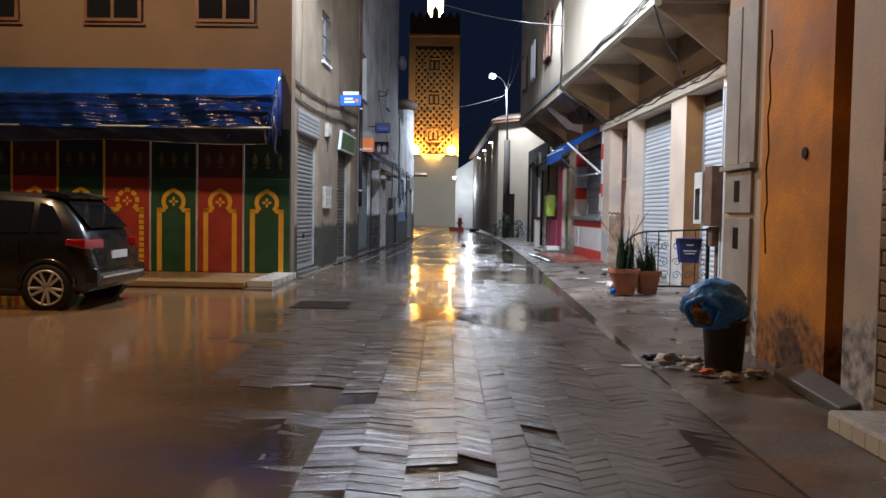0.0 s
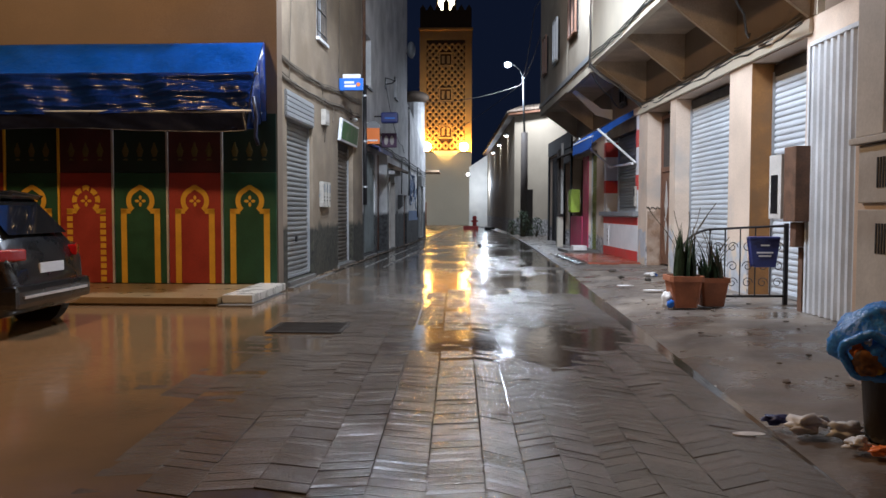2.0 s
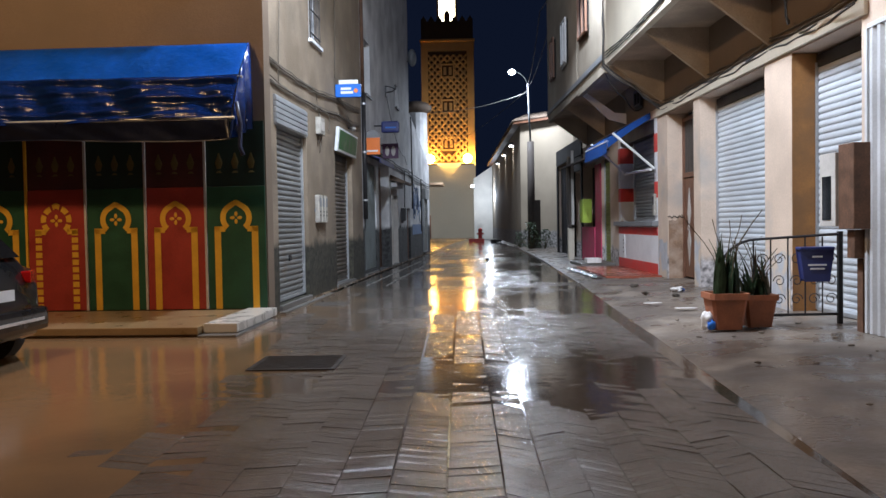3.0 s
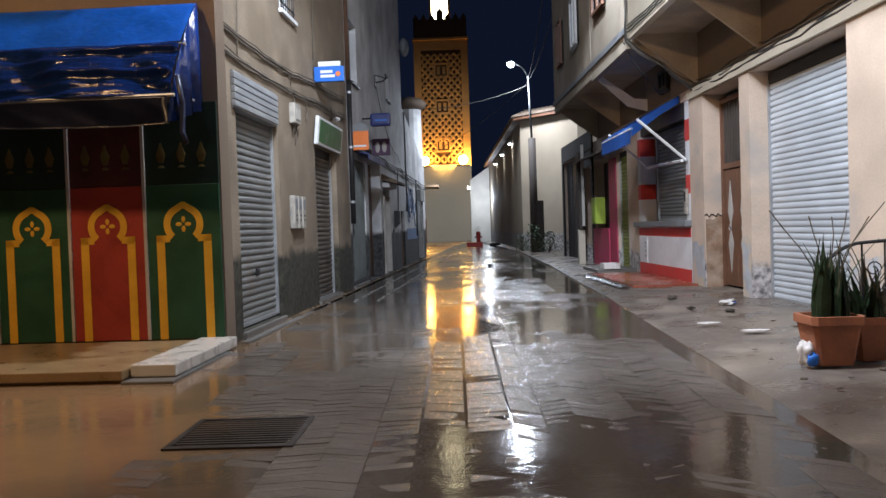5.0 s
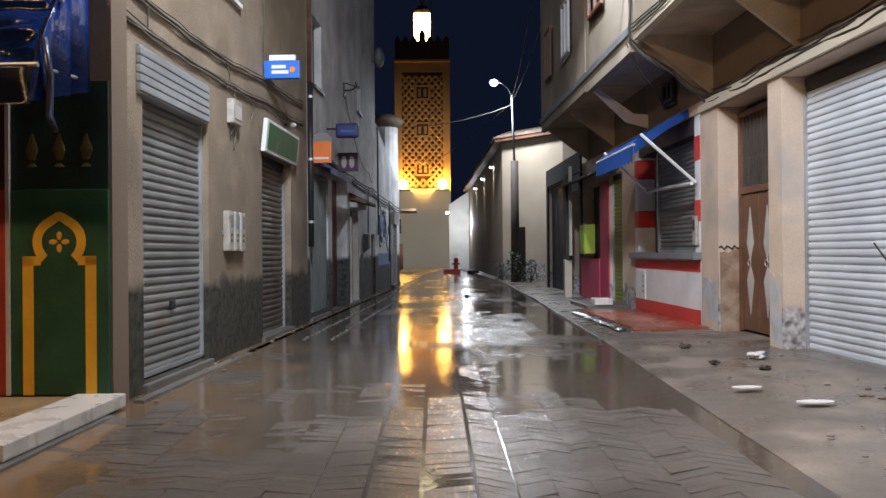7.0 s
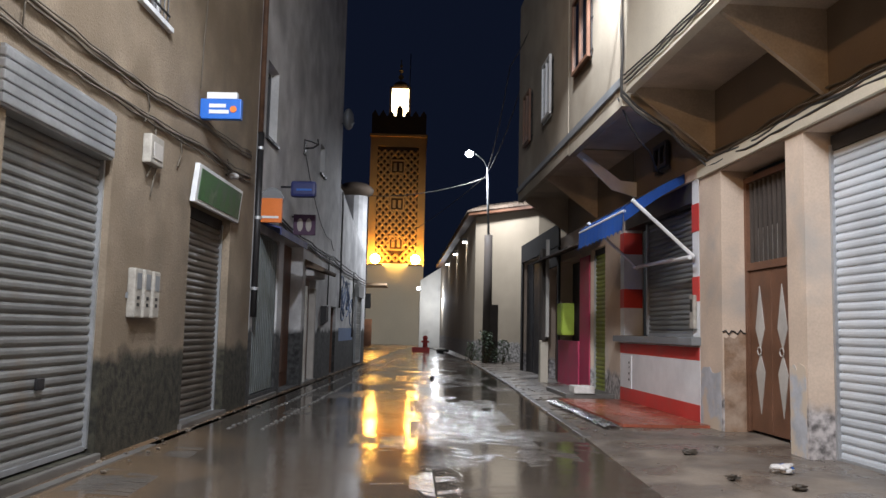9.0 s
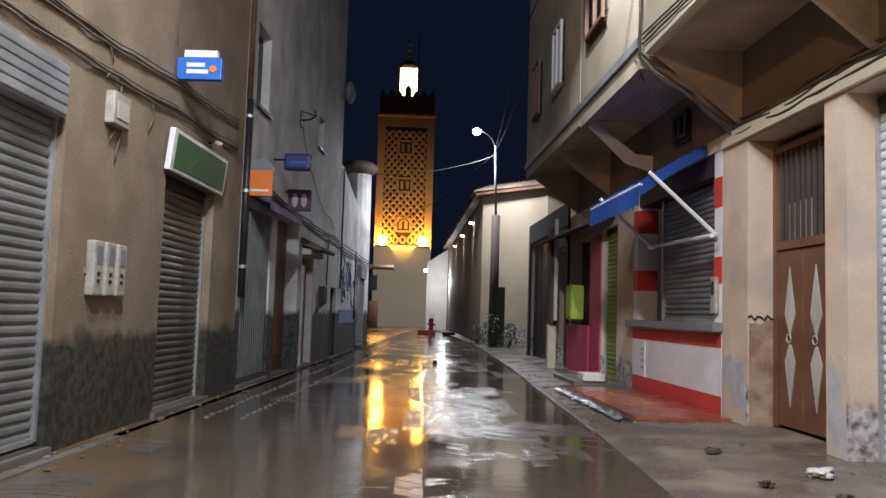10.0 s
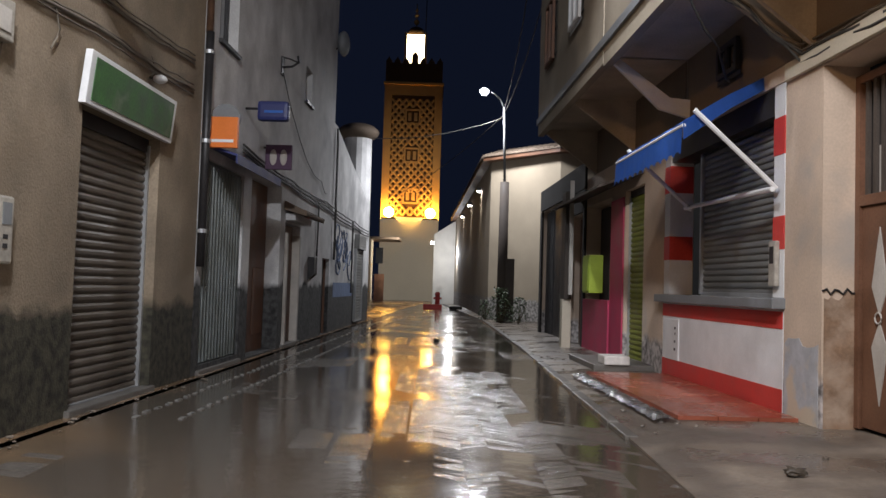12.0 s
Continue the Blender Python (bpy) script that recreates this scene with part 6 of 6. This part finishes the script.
part("pit", boxes((-0.38, 0.38, -0.36, 0.36, -0.03, -0.018)), DARK, t)



def water_material(name, clear, muddy, lo, hi, ripple):
    """Water with a smooth skin in places and a rain-stirred, muddier one in others."""
    m = bpy.data.materials.new(name)
    m.use_nodes = True
    n, l = m.node_tree.nodes, m.node_tree.links
    p = n["Principled BSDF"]
    p.inputs["IOR"].default_value = 1.33
    g = n.new("ShaderNodeNewGeometry")
    tex = []
    for s in (0.7, 7.0, 45.0):
        t = n.new("ShaderNodeTexNoise")
        t.inputs["Scale"].default_value, t.inputs["Detail"].default_value = s, 4.0
        l.new(g.outputs["Position"], t.inputs["Vector"])
        tex.append(t.outputs["Fac"])
    # mud washes in from the square: x below about -1, with a ragged border
    sep = n.new("ShaderNodeSeparateXYZ")
    l.new(g.outputs["Position"], sep.inputs[0])
    border = n.new("ShaderNodeVectorMath")
    border.operation = "DOT_PRODUCT"
    border.inputs[1].default_value = (-1.0, -0.09, 0.0)
    l.new(g.outputs["Position"], border.inputs[0])
    ragged = n.new("ShaderNodeMath")
    ragged.operation = "MULTIPLY_ADD"
    ragged.inputs[1].default_value = 3.0
    l.new(tex[0], ragged.inputs[0]), l.new(border.outputs["Value"], ragged.inputs[2])
    mud = n.new("ShaderNodeMapRange")
    mud.inputs[1].default_value, mud.inputs[2].default_value = 1.7, 3.6
    l.new(ragged.outputs[0], mud.inputs[0])
    tone = n.new("ShaderNodeMix")
    tone.data_type = "RGBA"
    tone.inputs[6].default_value, tone.inputs[7].default_value = (*clear, 1), (*muddy, 1)
    l.new(mud.outputs[0], tone.inputs[0]), l.new(tone.outputs[2], p.inputs["Base Color"])
    r = n.new("ShaderNodeMapRange")
    r.inputs[1].default_value, r.inputs[2].default_value, r.inputs[3].default_value, r.inputs[4].default_value = 0.42, 0.62, lo, hi
    l.new(tex[0], r.inputs[0]), l.new(r.outputs[0], p.inputs["Roughness"])
    mix = n.new("ShaderNodeMath")
    mix.operation = "MULTIPLY_ADD"
    mix.inputs[1].default_value = 0.3
    l.new(tex[2], mix.inputs[0]), l.new(tex[1], mix.inputs[2])
    b = n.new("ShaderNodeBump")
    b.inputs["Strength"].default_value, b.inputs["Distance"].default_value = ripple, 0.01
    l.new(mix.outputs[0], b.inputs["Height"]), l.new(b.outputs[0], p.inputs["Normal"])
    return m


WATER = water_material("standing_water", (0.075, 0.061, 0.048), (0.24, 0.15, 0.078), 0.03, 0.16, 0.2)


def relief(x, y):
    """Gentle hollows of the road: where they drop below the water, puddles stand."""
    v = Vector((x * 0.55, y * 0.33, 3.1))
    h = 0.014 * noise.noise(v) + 0.008 * noise.noise(v * 2.9)
    crown = 0.006 * (1 - ((x + 0.1) / 2.4) ** 2) if x < 0 else 0.006
    muddy = -0.016 * min(1.0, max(0.0, (-1.0 - x + 0.1 * (6 - y)) / 1.8)) if y < 13.5 else 0.0
    if y > 15:
        crown -= 0.004
    return h + crown + muddy


bm = bmesh.new()
rows = []
for y in (-6, 2, 6, 10, 14.5, 14.51, 19, 26, 34, 44, 60, 76):
    x0 = -16 if y < 14.505 else -2.75 + 0.0482 * (y - 17)
    x1 = 1.97 if y < 8 else 2.14 if y < 15 else 2.32 if y < 26 else 2.5
    rows.append([bm.verts.new((x, y, ground_z(y) + (0.011 if y < 15 else 0.014))) for x in (x0, x1)])
for a, b in zip(rows, rows[1:]):
    bm.faces.new((a[0], a[1], b[1], b[0]))
tagged(part("water", bm, WATER), "rain water standing in the hollows of the road, muddy on the square", "water", kind="structure")

road = tagged(new("road"), "wet grey interlocking paving of the street", "road", kind="structure")
PYY, GAP = 0.125, 0.0012
rng = random.Random(99)
verts, faces = [], []
paver_meshes = {}
near_count = 0


def paver_shape(w, l, k, h=0.05, c=0.0011, cw=0.004, cy=0.01, cn=0.0011, cyn=0.01):
    """A paver with slanted ends; c and cy are the drop and width of its edges, cn and cyn those of the front one."""
    x, y = w / 2 - GAP, l / 2 - GAP
    ring = [(-x, -y), (x, -y), (x, y), (-x, y)]
    top = [(-x + cw, -y + cyn), (x - cw, -y + cyn), (x - cw, y - cy), (-x + cw, y - cy)]
    v = [(a, b, -h) for a, b in ring] + [(a, b, -c if b > 0 else -cn) for a, b in ring] + [(a, b, 0) for a, b in top]
    f = [(0, 1, 5, 4), (1, 2, 6, 5), (2, 3, 7, 6), (3, 0, 4, 7), (4, 5, 9, 8), (5, 6, 10, 9), (6, 7, 11, 10), (7, 4, 8, 11), (8, 9, 10, 11)]
    return [(a, b + k * a, d) for a, b, d in v], f


# lanes between the long joints, each laid with two or three columns of pavers whose ends slant to and fro
LANES = [(-4.5, -3.9), (-3.9, -3.3), (-3.3, -2.7), (-2.7, -2.15), (-2.15, -1.55), (-1.55, -0.98), (-0.98, -0.42), (-0.42, 0.17), (0.17, 0.6), (0.6, 1.04), (1.04, 1.62), (1.62, 1.93), (1.93, 2.24), (2.24, 2.48)]
SUNK = [(0.18, 4.25, 0.24, 0.13), (0.63, 4.97, 0.17, 0.1), (0.15, 9.6, 0.3, 0.1), (-1.1, 5.85, 0.62, 0.4), (-1.9, 5.9, 0.6, 0.3)]
SHAPES = {}
y = 1.6
while y < 60:
    x_lo = -4.5 if y < 13.0 else -2.66 + 0.0482 * (y - 17)
    x_hi = 1.92 if y < 8 else 2.08 if y < 15 else 2.26 if y < 26 else 2.46
    for lane, (xa, xb) in enumerate(LANES):
        cols = 2 if xb - xa > 0.4 else 1
        w = (xb - xa) / cols
        for q in range(cols):
            slant = (0.55 if q % 2 else -0.75) if xa > 0.1 else (0.2 if q % 2 else -0.3)
            cx, cy = xa + (q + 0.5) * w, y + (0.37 * lane + (0.5 if q % 2 else 0.0)) * PYY
            # the long joints lean a little to the left going up the street
            cx -= 0.012 * (cy - 6) * min(1.0, max(0.0, 0.4 - cx))
            if cx < x_lo + 0.1 or cx > x_hi - w / 2 + 0.03 or (-2.12 < cx < -1.2 and 10.85 < cy < 11.95):
                continue
            sunk = any(((cx - a) / c) ** 2 + ((cy - b) / d) ** 2 < 1 for a, b, c, d in SUNK)
            worn = rng.random() < (0.34 if cy < 9 else 0.16)
            kind = (round(w, 3), slant, cy > 8, worn)
            if kind not in SHAPES:
                c = 0.0005 if cy > 8 else 0.001
                SHAPES[kind] = paver_shape(w, PYY, slant, c=c, cn=0.004 if worn else c, cyn=0.034 if worn else 0.01)
            PV, PF = SHAPES[kind]
            z = ground_z(cy) + 0.0132 - 0.0046 * min(1.0, max(0.0, (cy - 8) / 6)) + relief(cx, cy) + rng.gauss(0, 0.0009) - (0.016 if sunk else 0.0)
            rx, ry = rng.gauss(0, 0.008), rng.gauss(0, 0.006)
            if 4.0 < cy < 7.6 and -1.3 < cx < 1.7 and near_count < 300:
                near_count += 1
                if kind not in paver_meshes:
                    paver_meshes[kind] = bpy.data.meshes.new("paver")
                    paver_meshes[kind].from_pydata(PV, [], PF)
                    paver_meshes[kind].materials.append(PAVER)
                o = new("paver", paver_meshes[kind])
                o.parent = road
                o.matrix_basis = Matrix.Translation((cx, cy, z)) @ Euler((rx, ry, 0)).to_matrix().to_4x4()
            else:
                b0 = len(verts)
                verts.extend((cx + vx, cy + vy, z + vz + vy * rx - vx * ry) for vx, vy, vz in PV)
                faces.extend(tuple(b0 + i for i in f) for f in PF)
    y += PYY
me = bpy.data.meshes.new("paving")
me.from_pydata(verts, [], faces)
me.materials.append(PAVER)
o = new("paving", me)
o.parent = road
o["kind"] = "stuff"

# pale edging stones: a dotted gutter line along the left wall, and the kerb of the pavement
EDGING = mat("pale_edging", (0.2, 0.195, 0.185), 0.3, var=0.3, scale=4, rough_var=0.12)
gutter = tagged(new("kerb_gutter"), "two rows of small wet edging stones along the left wall", "kerb", kind="structure")
shape = boxes((-0.022, 0.022, -0.055, 0.055, -0.03, 0.006))
stone_mesh = None
for off in (0.62, 1.05):
    for k in range(90):
        y = 20.5 + k * 0.27
        at = left(y, off + rng.uniform(-0.012, 0.012), ground_z(y) + 0.022 + rng.uniform(-0.005, 0.006)) @ Matrix.Rotation(rng.uniform(-0.05, 0.05), 4, "Z")
        o = part("edging_stone", stone_mesh or shape, EDGING, gutter, at=at)
        stone_mesh = o.data
kerb = tagged(new("kerb"), "worn pale kerb stones along the pavement edge", "kerb", kind="structure")
shape = boxes((-0.06, 0.06, -0.36, 0.36, -0.1, 0.0))
kerb_mesh = None
for (ya, xa), (yb, xb) in zip(EDGE[4:-1], EDGE[5:]):
    n = int((yb - ya) / 0.75)
    for k in range(n):
        f = (k + 0.5) / n
        y, x = ya + (yb - ya) * f, xa + (xb - xa) * f
        at = Matrix.Translation((x + 0.02, y, ground_z(y) + 0.052 + rng.uniform(-0.008, 0.008))) @ Matrix.Rotation(math.atan2(xa - xb, yb - ya) + rng.uniform(-0.015, 0.015), 4, "Z")
        o = part("kerb_stone", kerb_mesh or shape, KERB, kerb, at=at, bevel=0.015)
        kerb_mesh = o.data
